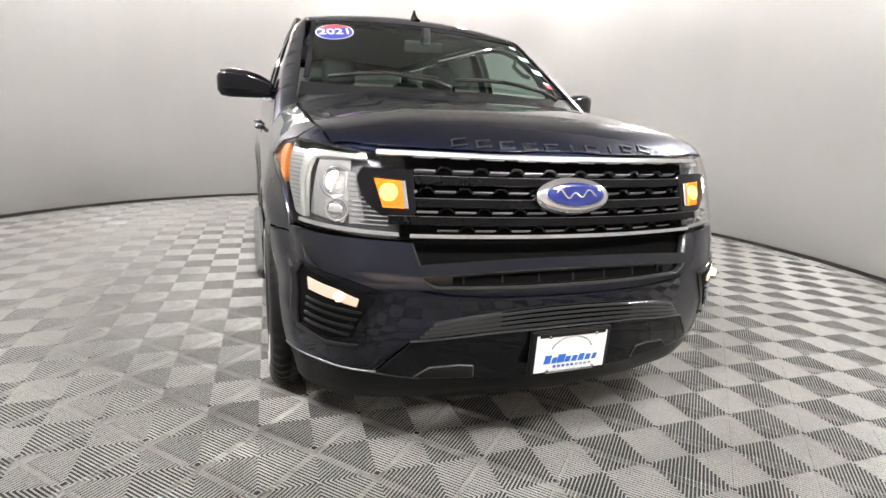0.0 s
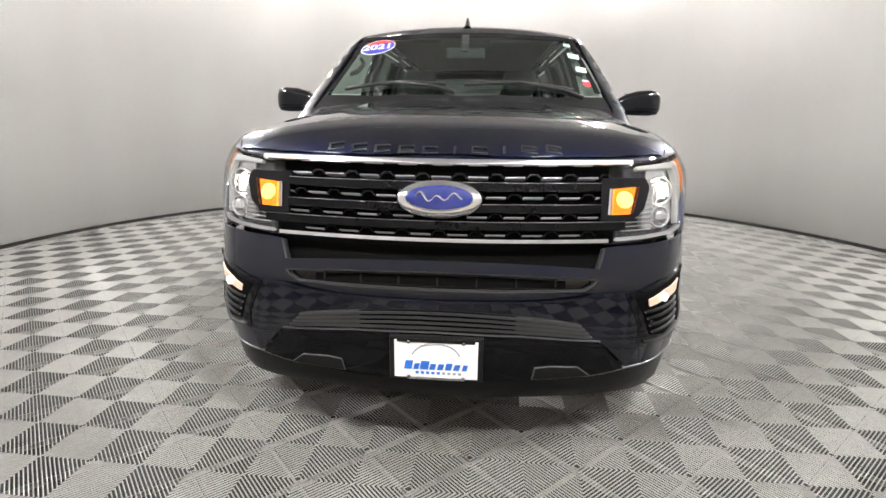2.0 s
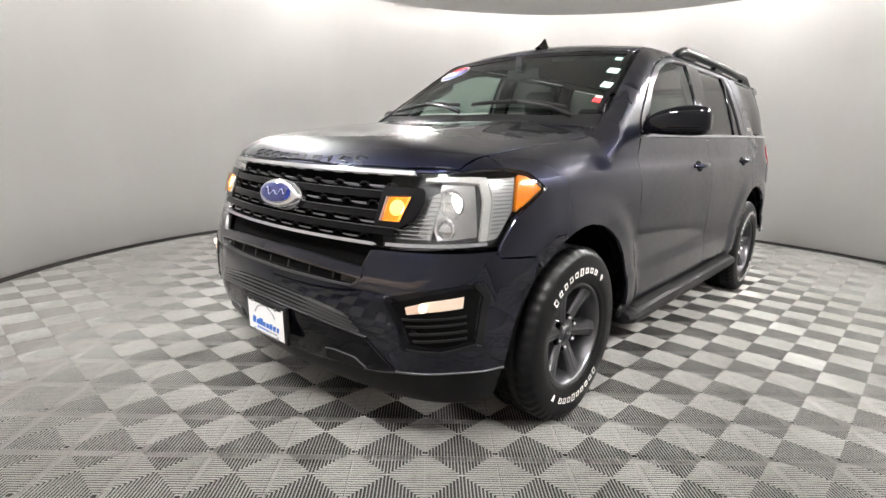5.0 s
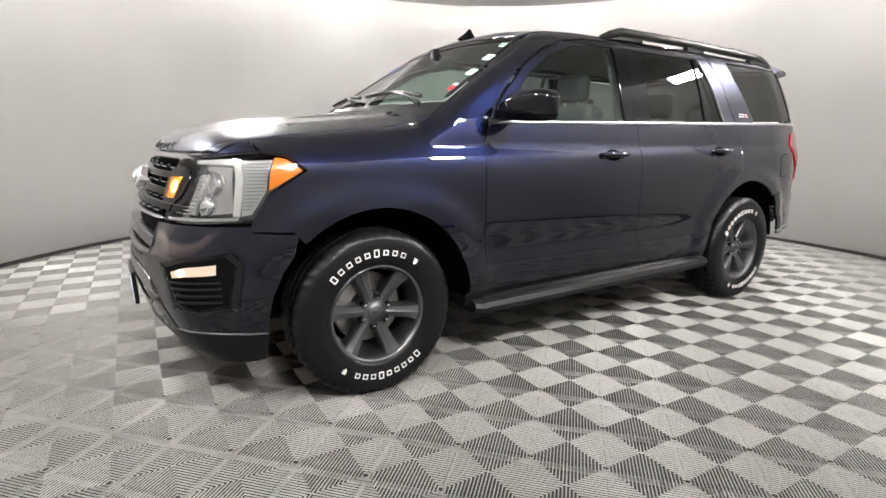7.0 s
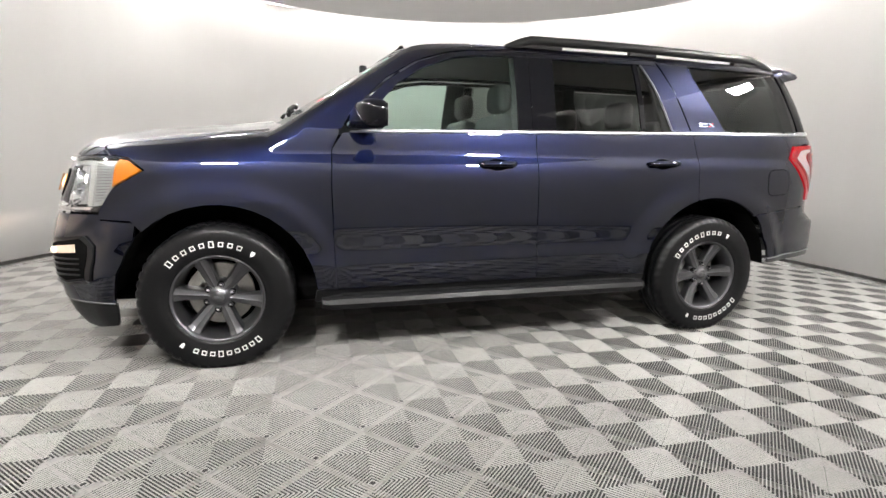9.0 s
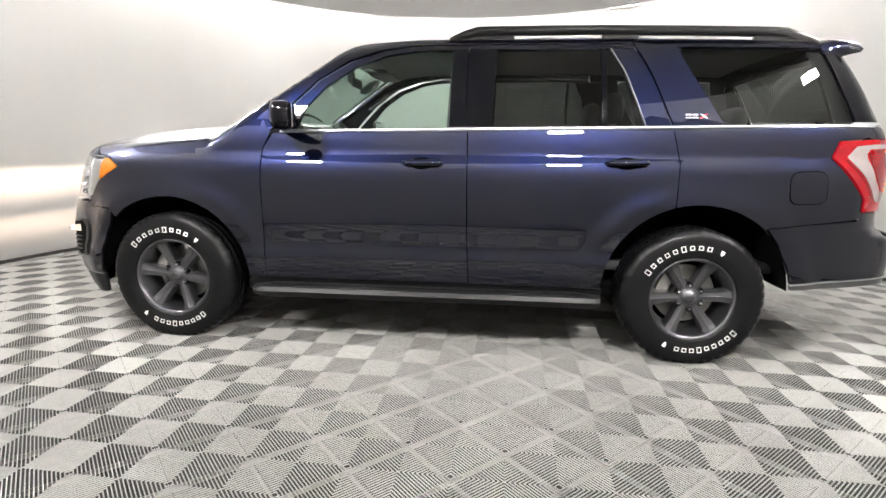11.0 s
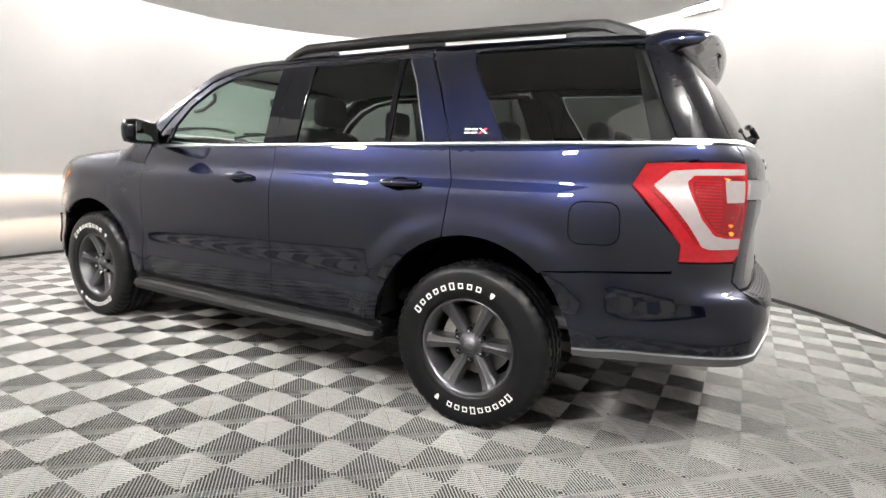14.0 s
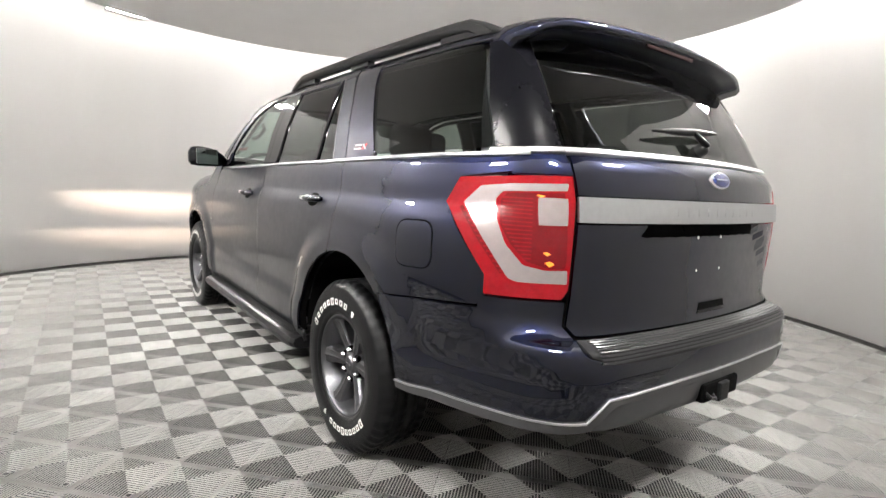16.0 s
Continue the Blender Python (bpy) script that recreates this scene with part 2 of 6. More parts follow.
def ceiling():
    bm = revolve_bm([(0.01, TOP_Z + 0.002), (room_r + 0.12, TOP_Z + 0.002), (room_r + 0.12, TOP_Z + 0.1), (0.01, TOP_Z + 0.1)], 96, "z")
    ob = part("ceiling", bm, WALL)
    ob.location = (room_x, 0, 0)
    tagged(ob, "white upper ceiling behind the hanging disc", "ceiling", kind="structure")
    prof = [(0.01, DISC_Z), (DISC_R - 0.03, DISC_Z), (DISC_R, DISC_Z + 0.03), (DISC_R, DISC_Z + 0.07), (DISC_R - 0.03, DISC_Z + 0.10), (0.01, DISC_Z + 0.10)]
    ob = part("ceiling_disc", revolve_bm(prof, 128, "z"), CEIL)
    for p in ob.data.polygons:
        p.use_smooth = abs(p.normal.z) < 0.95
    ob.location = (DISC_X, DISC_Y, 0)
    tagged(ob, "large round grey fabric disc hung below the ceiling", "ceiling disc", kind="structure")
    # unseen band added above the rim to stop light crossing to the far wall
    band = part("rim_band", revolve_bm([(DISC_R - 0.04, DISC_Z + 0.10), (DISC_R - 0.01, DISC_Z + 0.10), (DISC_R - 0.01, 4.2), (DISC_R - 0.04, 4.2)], 128, "z", closed=True), SKIRT, ob, "unseen black band added above the disc to block light")
    for p in band.data.polygons:
        p.use_smooth = abs(p.normal.z) < 0.5


DISC_X, DISC_Y = 0.0, 0.0
ceiling()

# added light above the disc, out of view, to brighten its fabric
LIGHT_FACE = mat("disc_backlight_face", (0.9, 0.9, 0.9), 0.5, emit=(1.0, 0.975, 0.95), power=DISC_BACKLIGHT)


def disc_backlights():
    """Unseen light boxes added high above the disc's middle to glow through its fabric."""
    count = 12
    for k in range(count):
        a0, a1 = 2 * math.pi * (k + 0.12) / count, 2 * math.pi * (k + 0.88) / count
        bm = bmesh.new()
        n = 8
        lo, hi = [], []
        for i in range(n + 1):
            a = a0 + (a1 - a0) * i / n
            for lst, r in ((lo, 0.3), (hi, 1.2)):
                lst.append(bm.verts.new((room_x + r * math.cos(a), r * math.sin(a), TOP_Z - 0.05)))
        for i in range(n):
            bm.faces.new((lo[i], lo[i + 1], hi[i + 1], hi[i]))
        for f in bm.faces:
            if f.normal.z > 0:
                f.normal_flip()
        geo = bmesh.ops.extrude_face_region(bm, geom=bm.faces[:])
        bmesh.ops.translate(bm, vec=(0, 0, 0.04), verts=[g for g in geo["geom"] if isinstance(g, bmesh.types.BMVert)])
        bmesh.ops.recalc_face_normals(bm, faces=bm.faces[:])
        ob = part("cove_light", bm, LIGHT_FACE)
        tagged(ob, "unseen white light box added above the disc to glow through it", "light", "cove lights")


disc_backlights()

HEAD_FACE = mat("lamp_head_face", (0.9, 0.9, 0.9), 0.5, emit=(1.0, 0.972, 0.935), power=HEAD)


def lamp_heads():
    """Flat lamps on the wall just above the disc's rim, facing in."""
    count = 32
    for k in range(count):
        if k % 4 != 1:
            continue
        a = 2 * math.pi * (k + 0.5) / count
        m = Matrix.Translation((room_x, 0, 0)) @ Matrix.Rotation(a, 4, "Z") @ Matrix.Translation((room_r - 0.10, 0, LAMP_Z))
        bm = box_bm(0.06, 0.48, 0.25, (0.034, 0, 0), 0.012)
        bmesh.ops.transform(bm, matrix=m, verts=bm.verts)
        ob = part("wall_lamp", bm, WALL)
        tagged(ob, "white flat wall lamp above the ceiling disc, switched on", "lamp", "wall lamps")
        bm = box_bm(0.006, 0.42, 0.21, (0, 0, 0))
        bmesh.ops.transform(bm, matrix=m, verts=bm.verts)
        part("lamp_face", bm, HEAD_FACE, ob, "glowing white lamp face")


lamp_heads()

# ---------------------------------------------------------------- the car's outer skin
def pchip(xs, ys):
    xs, ys = np.array(xs, float), np.array(ys, float)
    h, d = np.diff(xs), np.diff(ys) / np.diff(xs)
    m = np.zeros(len(xs))
    m[0], m[-1] = d[0], d[-1]
    for i in range(1, len(xs) - 1):
        if d[i - 1] * d[i] > 0:
            w1, w2 = 2 * h[i] + h[i - 1], h[i] + 2 * h[i - 1]
            m[i] = (w1 + w2) / (w1 / d[i - 1] + w2 / d[i])

    def f(x):
        x = np.clip(x, xs[0], xs[-1])
        i = np.clip(np.searchsorted(xs, x) - 1, 0, len(xs) - 2)
        t = (x - xs[i]) / h[i]
        return (2 * t**3 - 3 * t**2 + 1) * ys[i] + (t**3 - 2 * t**2 + t) * h[i] * m[i] + (3 * t**2 - 2 * t**3) * ys[i + 1] + (t**3 - t**2) * h[i] * m[i + 1]
    return f


side_w = pchip([0.20, 0.34, 0.42, 0.50, 0.57, 0.63, 0.78, 0.92, 1.00, 1.06, 1.10, 1.135, 1.165, 1.185, 1.21, 1.25, 1.32, 1.36, 1.50, 1.65, 1.76, 1.84, 1.95],
               [0.93, 0.955, 0.978, 0.988, 0.990, 0.982, 0.990, 0.991, 0.990, 0.9855, 0.9785, 0.968, 0.955, 0.9485, 0.9445, 0.938, 0.922, 0.906, 0.867, 0.815, 0.768, 0.72, 0.66])
front_x = pchip([0.18, 0.24, 0.30, 0.42, 0.55, 0.70, 0.80, 0.87, 1.00, 1.13, 1.17, 1.35, 2.0], [2.30, 2.38, 2.43, 2.475, 2.500, 2.500, 2.480, 2.455, 2.41, 2.36, 2.34, 2.2, 1.6])
rear_x = pchip([0.35, 0.42, 0.50, 0.66, 0.735, 0.765, 0.90, 1.10, 1.30, 1.37, 1.55, 1.76, 1.95], [-2.70, -2.75, -2.795, -2.812, -2.790, -2.735, -2.733, -2.743, -2.722, -2.670, -2.563, -2.415, -2.265])


def rear_bow(z):
    """How strongly the tail bows across the car: the gate more than the bumper."""
    return np.interp(z, [0.735, 0.80], [0.085, 0.155])



hood_z = pchip([-3, 1.0, 1.5, 2.0, 2.2, 2.32, 2.45, 2.6], [1.43, 1.388, 1.345, 1.296, 1.255, 1.190, 1.08, 0.9])
roof_z = pchip([-3.0, -2.45, -2.2, -1.6, -0.8, 0.0, 0.3, 0.52, 0.8, 3.0], [1.82, 1.862, 1.876, 1.895, 1.907, 1.905, 1.888, 1.850, 1.77, 0.9])
WF, WR, WZ = (1.548, 0.40), (-1.556, 0.40), 0.40


def smax(a, b, k):
    h = np.maximum(k - np.abs(a - b), 0) / k
    return np.maximum(a, b) + h * h * k * 0.25


def skin(x, y, z):
    """Below zero inside the car's outer skin, above zero outside it."""
    ay = np.abs(y)
    taper = 0.38 * np.maximum(0, x - 1.7) ** 2 + 0.30 * np.maximum(0, -1.9 - x) ** 2
    flare = 0
    for wx, wz in (WF, WR):
        r = np.hypot(x - wx, z - wz)
        s = np.clip((0.70 - r) / 0.13, 0, 1)
        flare = flare + 0.022 * s * s * (3 - 2 * s)
    low = np.clip((1.05 - z) / 0.15, 0, 1)
    side = ay - (side_w(z) - taper + flare * low)
    front = x - (front_x(z) - 0.21 * y * y - 1.2 * np.maximum(0, ay - 0.65) ** 2)
    rear = rear_x(z) + rear_bow(z) * y * y + 1.6 * np.maximum(0, ay - 0.60) ** 2 - x
    ridge = np.exp(-((ay - 0.47) / 0.05) ** 2)
    hood = hood_z(x) - 0.088 * (ay / 0.85) ** 3 + 0.008 * ridge * np.clip((2.1 - x) / 0.4, 0, 1)
    glass = 1.37 + (1.27 - 0.20 * y * y - x) * 0.62
    roof = roof_z(x) - 0.115 * y * y
    top = z - np.maximum(hood, -smax(-glass, -roof, 0.03))
    k = np.where(x > 1.1, 0.09, 0.06)
    f = smax(side, top * 0.9, k)
    f = smax(f, front, 0.07)
    return smax(f, rear, 0.06)


def solve(o, d, lo, hi):
    """The parameter along o + t d at which the skin is met, between inside (lo) and outside (hi)."""
    lo, hi = np.full(len(o), lo, float), np.full(len(o), hi, float)
    for _ in range(21):
        mid = (lo + hi) / 2
        p = o + d * mid[:, None]
        inside = skin(p[:, 0], p[:, 1], p[:, 2]) < 0
        lo, hi = np.where(inside, mid, lo), np.where(inside, hi, mid)
    return o + d * ((lo + hi) / 2)[:, None]


def skin_normal(p):
    e = 0.002
    g = np.stack([skin(*(p + e * np.eye(3)[i]).T) - skin(*(p - e * np.eye(3)[i]).T) for i in range(3)], 1)
    return g / np.maximum(np.linalg.norm(g, axis=1), 1e-9)[:, None]


CF, CR = 1.20, -1.40


def onto(mode, ab):
    """Places on the skin: side (x, z), top (x, y), front or rear (turn in degrees, z)."""
    ab = np.atleast_2d(np.array(ab, float))
    n = len(ab)
    z0, one = np.zeros(n), np.ones(n)
    if mode == "side":
        p = solve(np.stack([ab[:, 0], z0, ab[:, 1]], 1), np.stack([z0, one, z0], 1), 0.0, 1.4)
    elif mode == "top":
        p = solve(np.stack([ab[:, 0], ab[:, 1], z0 + 0.9], 1), np.stack([z0, z0, one], 1), 0.0, 1.3)
    else:
        c, s = (CF, 1) if mode == "front" else (CR, -1)
        a = np.radians(ab[:, 0])
        p = solve(np.stack([z0 + c, z0, ab[:, 1]], 1), np.stack([s * np.cos(a), np.sin(a), z0], 1), 0.0, 2.0)
    return p, skin_normal(p)


def fy(y, z):
    """Turn of a front place given by y."""
    x = front_x(z) - 0.21 * y * y - 1.2 * max(0, abs(y) - 0.65) ** 2
    return (math.degrees(math.atan2(y, float(x) - CF)), z)


@functools.lru_cache(None)
def fx(x, z, s=1):
    """Turn of a front-corner place given by x along the side."""
    p, _ = onto("side", [(x, z)])
    return (math.degrees(math.atan2(s * p[0][1], x - CF)), z)


def ry(y, z):
    x = rear_x(z) + rear_bow(z) * y * y + 1.6 * max(0, abs(y) - 0.60) ** 2
    return (math.degrees(math.atan2(y, CR - float(x))), z)


@functools.lru_cache(None)
def rx(x, z, s=1):
    p, _ = onto("side", [(x, z)])
    return (math.degrees(math.atan2(s * p[0][1], CR - x)), z)


def inset(poly, g):
    if not g:
        return poly
    n = len(poly)
    area = sum(poly[i][0] * poly[(i + 1) % n][1] - poly[(i + 1) % n][0] * poly[i][1] for i in range(n))
    s = 1 if area > 0 else -1
    out = []
    for i in range(n):
        a, b, c = (Vector(poly[(i + k) % n]) for k in (-1, 0, 1))
        d1, d2 = (b - a).normalized(), (c - b).normalized()
        n1, n2 = Vector((-d1.y, d1.x)) * s, Vector((-d2.y, d2.x)) * s
        m = n1 + n2
        m = m / max(0.35, m.dot(n1))
        out.append(tuple(b + m * g))
    return out


def rounded(poly, r, segs=4):
    out, n = [], len(poly)
    for i in range(n):
        a, b, c = (Vector(poly[(i + k) % n]) for k in (-1, 0, 1))
        ra = min(r, (a - b).length * 0.45, (c - b).length * 0.45)
        p, q = b + (a - b).normalized() * ra, b + (c - b).normalized() * ra
        for k in range(segs + 1):
            t = k / segs
            out.append(tuple(p * (1 - t) ** 2 + b * 2 * t * (1 - t) + q * t * t))
    return out


def inside_poly(x, y, poly):
    c = np.zeros(len(x), bool)
    n = len(poly)
    for i in range(n):
        (x0, y0), (x1, y1) = poly[i], poly[(i + 1) % n]
        hit = (y0 > y) != (y1 > y)
        c ^= hit & (x < (x1 - x0) * (y - y0) / (y1 - y0 + 1e-12) + x0)
    return c


UNIT = {"side": (1, 1), "top": (1, 1), "front": (55, 1), "rear": (55, 1)}


def panel(name, mode, poly, material, parent=None, gap=0.0, th=0.018, out=0.0, step=0.05, sgn=1, label="", lift=None):
    """A sheet of the skin inside an outline, with a turned-in rim. sgn -1 mirrors it to the other side."""
    ux, uy = UNIT[mode]
    flat = [(a / ux, b / uy) for a, b in poly]
    flat = inset(flat, gap)
    ring = []
    n = len(flat)
    for i in range(n):
        a, b = Vector(flat[i]), Vector(flat[(i + 1) % n])
        k = max(1, math.ceil((b - a).length / (step * 0.7)))
        ring += [tuple(a + (b - a) * j / k) for j in range(k)]
    ax, ay = np.array(ring).T
    gx, gy = np.meshgrid(np.arange(ax.min() + step / 2, ax.max(), step), np.arange(ay.min() + step / 2, ay.max(), step))
    gx, gy = gx.ravel(), gy.ravel()
    keep = inside_poly(gx, gy, ring)
    if keep.any():
        dist = np.min(np.hypot(gx[:, None] - ax[None], gy[:, None] - ay[None]), axis=1)
        keep &= dist > step * 0.45
    pts = [Vector(p) for p in ring] + [Vector(p) for p in zip(gx[keep], gy[keep])]
    verts, _, faces, orig, _, _ = geometry.delaunay_2d_cdt(pts, [], [list(range(len(ring)))], 1, 1e-6)
    index = {}
    for i, o in enumerate(orig):
        for q in o:
            index[q] = i
    p, nrm = onto(mode, [(v.x * ux, v.y * uy) for v in verts])
    p = p + nrm * out
    if lift is not None:
        p = p + nrm * lift(p)[:, None]
    loop = [index[i] for i in range(len(ring))]
    inner = p[loop] - nrm[loop] * th
    co = np.concatenate([p, p[loop], inner])
    nv, nl = len(p), len(loop)
    fs = [tuple(f) for f in faces]
    tri = fs[0]
    fn = np.cross(p[tri[1]] - p[tri[0]], p[tri[2]] - p[tri[0]])
    if np.dot(fn, nrm[tri[0]]) < 0:
        fs = [f[::-1] for f in fs]
    centre = p[loop].mean(0)
    rn = []
    for i in range(nl):
        t = p[loop[(i + 1) % nl]] - p[loop[i - 1]]
        v = np.cross(t, nrm[loop[i]])
        v = v / (np.linalg.norm(v) + 1e-9)
        rn.append(v)
    rn = np.array(rn)
    if np.sum(rn * (p[loop] - centre)) < 0:
        rn = -rn
    for i in range(nl):
        j = (i + 1) % nl
        q = (nv + i, nv + j, nv + nl + j, nv + nl + i)
        v = np.cross(co[q[1]] - co[q[0]], co[q[3]] - co[q[0]])
        fs.append(q if np.dot(v, rn[i]) > 0 else q[::-1])
    rimn = rn * 0.8 + nrm[loop] * 0.6
    rimn /= np.linalg.norm(rimn, axis=1)[:, None]
    normals = np.concatenate([nrm, rimn, rn])
    if sgn < 0:
        co = co * np.array([1, -1, 1])
        normals = normals * np.array([1, -1, 1])
        fs = [f[::-1] for f in fs]
    me = bpy.data.meshes.new(name)
    me.from_pydata(co.tolist(), [], fs)
    for f in me.polygons:
        f.use_smooth = True
    me.normals_split_custom_set_from_vertices(normals.tolist())
    me.materials.append(material)
    ob = new(name, me)
    ob.parent = parent
    if label:
        ob["label"] = label
    return ob


def edge_y(x):
    """Half width of the roof, screen and bonnet sheets at x: the line where they meet the side."""
    return float(np.interp(x, [-2.7, -2.0, 0.2, 0.5, 1.12, 1.3, 2.0, 2.25], [0.66, 0.70, 0.70, 0.685, 0.80, 0.83, 0.835, 0.80]))


@functools.lru_cache(None)
def edge_z(x):
    p, _ = onto("top", [(x, edge_y(x))])
    return float(p[0][2])


def arc(c, r, a0, a1, n=14):
    return [(c[0] + r * math.cos(math.radians(a0 + (a1 - a0) * i / n)), c[1] + r * math.sin(math.radians(a0 + (a1 - a0) * i / n))) for i in range(n + 1)]


car = new("suv")
car.matrix_basis = pose(0, 0, -0.0096, 0, 0.43, 0)  # stands slightly nose-down
tagged(car, "dark navy sport utility vehicle with lit headlamps and tinted glass", "car")

# ---------------------------------------------------------------- body panels
AF = lambda a0, a1, r=0.505: arc((1.548, 0.405), r, a0, a1)
AR = lambda a0, a1, r=0.512: arc((-1.556, 0.405), r, a0, a1)


def belt(x):
    return 1.305 + (0.84 - x) * 0.0150


def side_panels(s):
    G = 0.0025
    # wing: from the lamp and bumper cut, over the arch, to the door
    top = [(x, edge_z(x) - 0.001) for x in np.linspace(0.93, 2.06, 14)]
    wing = [(0.935, 0.43), (0.945, 0.62), (0.948, 0.80), (0.952, 1.0), (0.945, 1.20), (0.90, 1.29)] + top + \
        [(2.03, 1.160), (1.935, 1.143), (1.863, 1.084), (2.02, 0.988), (2.085, 0.89), (2.095, 0.865), (2.09, 0.835), (1.94, 0.83)] + \
        AF(47, 177)
    panel("wing", "side", wing, PAINT, car, G, step=0.03, sgn=s)
    # front door
    belt_pts = [(x, belt(x) - 0.012) for x in np.linspace(0.86, -0.268, 6)]
    door = [(0.935, 0.425), (0.945, 0.62), (0.948, 0.80), (0.952, 1.0), (0.945, 1.20), (0.885, 1.290)] + belt_pts + [(-0.270, 1.14), (-0.275, 0.73), (-0.290, 0.425)]
    d1 = panel("front_door", "side", door, PAINT, car, G, step=0.035, sgn=s)
    rear_pts = [(x, belt(x) - 0.012) for x in np.linspace(-0.268, -1.398, 6)]
    door = [(-0.290, 0.425), (-0.275, 0.73), (-0.270, 1.14)] + rear_pts + [(-1.435, 1.15), (-1.42, 0.91)] + AR(74, 2)
    d2 = panel("rear_door", "side", door, PAINT, car, G, step=0.03, sgn=s)
    # quarter panel below the belt
    qp = [(-1.42, 0.91), (-1.435, 1.15)] + [(x, belt(x) - 0.012) for x in np.linspace(-1.398, -2.45, 6)] + [(-2.47, 1.29), (-2.275, 1.268), (-2.235, 1.18), (-2.435, 0.957), (-2.435, 0.885), (-2.41, 0.845), (-1.92, 0.80)] + AR(132, 76)
    panel("quarter_panel", "side", qp, PAINT, car, G, step=0.03, sgn=s)
    # fuel flap and its shut line
    if s > 0:
        flap = rounded([(-2.21, 0.938), (-2.012, 0.930), (-2.006, 1.10), (-2.20, 1.105)], 0.055, 6)
        panel("fuel_flap_seam", "side", inset(flap, -0.005), DARK, car, out=0.0016, th=0.004, step=0.03)
        panel("fuel_flap", "side", flap, PAINT, car, out=0.003, th=0.006, step=0.03)
    # sill below the doors
    sill = [(1.06, 0.35), (-1.06, 0.35), (-1.06, 0.420), (1.05, 0.420)]
    panel("sill", "side", sill, BLACK_SATIN, car, 0.002, out=-0.012, sgn=s)
    # belt trim
    bl = [(0.845, belt(0.845) - 0.009)] + [(x, belt(x) - 0.009) for x in np.linspace(0.8, -2.50, 12)] + [(x, belt(x) + 0.003) for x in np.linspace(-2.50, 0.82, 12)]
    panel("belt_trim", "side", bl, BELT_TRIM, car, out=0.006, th=0.02, step=0.08, sgn=s, label="thin satin chrome strip below the windows")

    # window glass
    fw = [(0.735, 1.318), (0.70, 1.43), (0.57, 1.57), (0.40, 1.68), (0.22, 1.745), (0.05, 1.772), (-0.170, 1.776), (-0.168, 1.6), (-0.158, 1.332)]
    rw = [(-0.408, 1.334), (-0.425, 1.776), (-1.008, 1.776), (-1.018, 1.344)]
    rq = [(-1.045, 1.345), (-1.040, 1.776), (-1.072, 1.776), (-1.145, 1.64), (-1.250, 1.347)]
    qw = [(-1.665, 1.362), (-1.475, 1.68), (-1.435, 1.775), (-2.185, 1.765), (-2.365, 1.372)]
    panel("front_window", "side", fw, GLASS, d1, out=-0.010, th=0.004, step=0.08, sgn=s, label="pale green tinted door glass")
    panel("rear_window", "side", rw, PRIVACY, d2, out=-0.010, th=0.004, step=0.08, sgn=s, label="dark privacy glass")
    panel("rear_vent_window", "side", rq, PRIVACY, d2, out=-0.010, th=0.004, step=0.08, sgn=s, label="dark privacy glass")
    panel("quarter_window", "side", rounded(qw, 0.04), PRIVACY, car, out=-0.004, th=0.006, step=0.08, sgn=s, label="dark privacy quarter glass")

    # door frames and pillars round the glass
    roofline = lambda xs: [(x, edge_z(x) - 0.002) for x in xs]
    # front door frame: sloping front bar and head rail
    xs = np.linspace(-0.262, 0.05, 4)
    bar = [(0.735, 1.318), (0.70, 1.43), (0.57, 1.57), (0.40, 1.68), (0.22, 1.745), (0.05, 1.772), (-0.170, 1.776), (-0.26, 1.776)]
    outer = [(-0.26, 1.803), (-0.05, 1.804), (0.06, 1.800), (0.24, 1.774), (0.43, 1.710), (0.61, 1.600), (0.755, 1.465), (0.82, 1.395), (0.86, 1.318)]
    panel("front_window_frame", "side", bar + outer, PAINT, d1, 0.0015, out=-0.001, th=0.02, step=0.04, sgn=s)
    panel("front_pillar_cover", "side", [(-0.158, 1.332), (-0.170, 1.776), (-0.26, 1.776), (-0.255, 1.6), (-0.250, 1.334)], BLACK_GLOSS, d1, 0.0015, th=0.02, step=0.06, sgn=s, label="gloss black pillar cover")
    panel("rear_pillar_cover", "side", [(-0.250, 1.334), (-0.255, 1.6), (-0.26, 1.776), (-0.425, 1.776), (-0.408, 1.334)], BLACK_GLOSS, d2, 0.0015, th=0.02, step=0.06, sgn=s, label="gloss black pillar cover")
    panel("vent_divider", "side", [(-1.018, 1.344), (-1.008, 1.776), (-1.040, 1.776), (-1.045, 1.345)], BLACK_GLOSS, d2, 0.001, th=0.02, step=0.06, sgn=s, label="slim black window divider")
    panel("head_rail", "side", [(-0.26, 1.776), (-0.26, 1.803), (-0.7, 1.805), (-1.19, 1.805), (-1.195, 1.776)], PAINT, d2, 0.0015, th=0.02, step=0.05, sgn=s)
    panel("rear_door_pillar", "side", [(-1.255, 1.342), (-1.145, 1.64), (-1.072, 1.776), (-1.195, 1.776), (-1.285, 1.62), (-1.396, 1.330)], PAINT, d2, 0.002, th=0.02, step=0.05, sgn=s)
    # vent seal: bright edge behind the rear door glass
    tube = [(-1.064, 1.776), (-1.140, 1.64), (-1.247, 1.350)]
    panel("vent_trim", "side", tube + [(x - 0.006, z) for x, z in tube[::-1]], TRIM_GREY, d2, out=0.002, th=0.012, step=0.05, sgn=s, label="thin grey window edge")
    # pillar behind the rear door, with the small badge, up to the roof
    cp = [(-1.402, 1.336), (-1.290, 1.62), (-1.195, 1.812)] + roofline(np.linspace(-1.195, -2.27, 10)) + [(-2.215, 1.775), (-1.435, 1.785), (-1.468, 1.69), (-1.668, 1.352)]
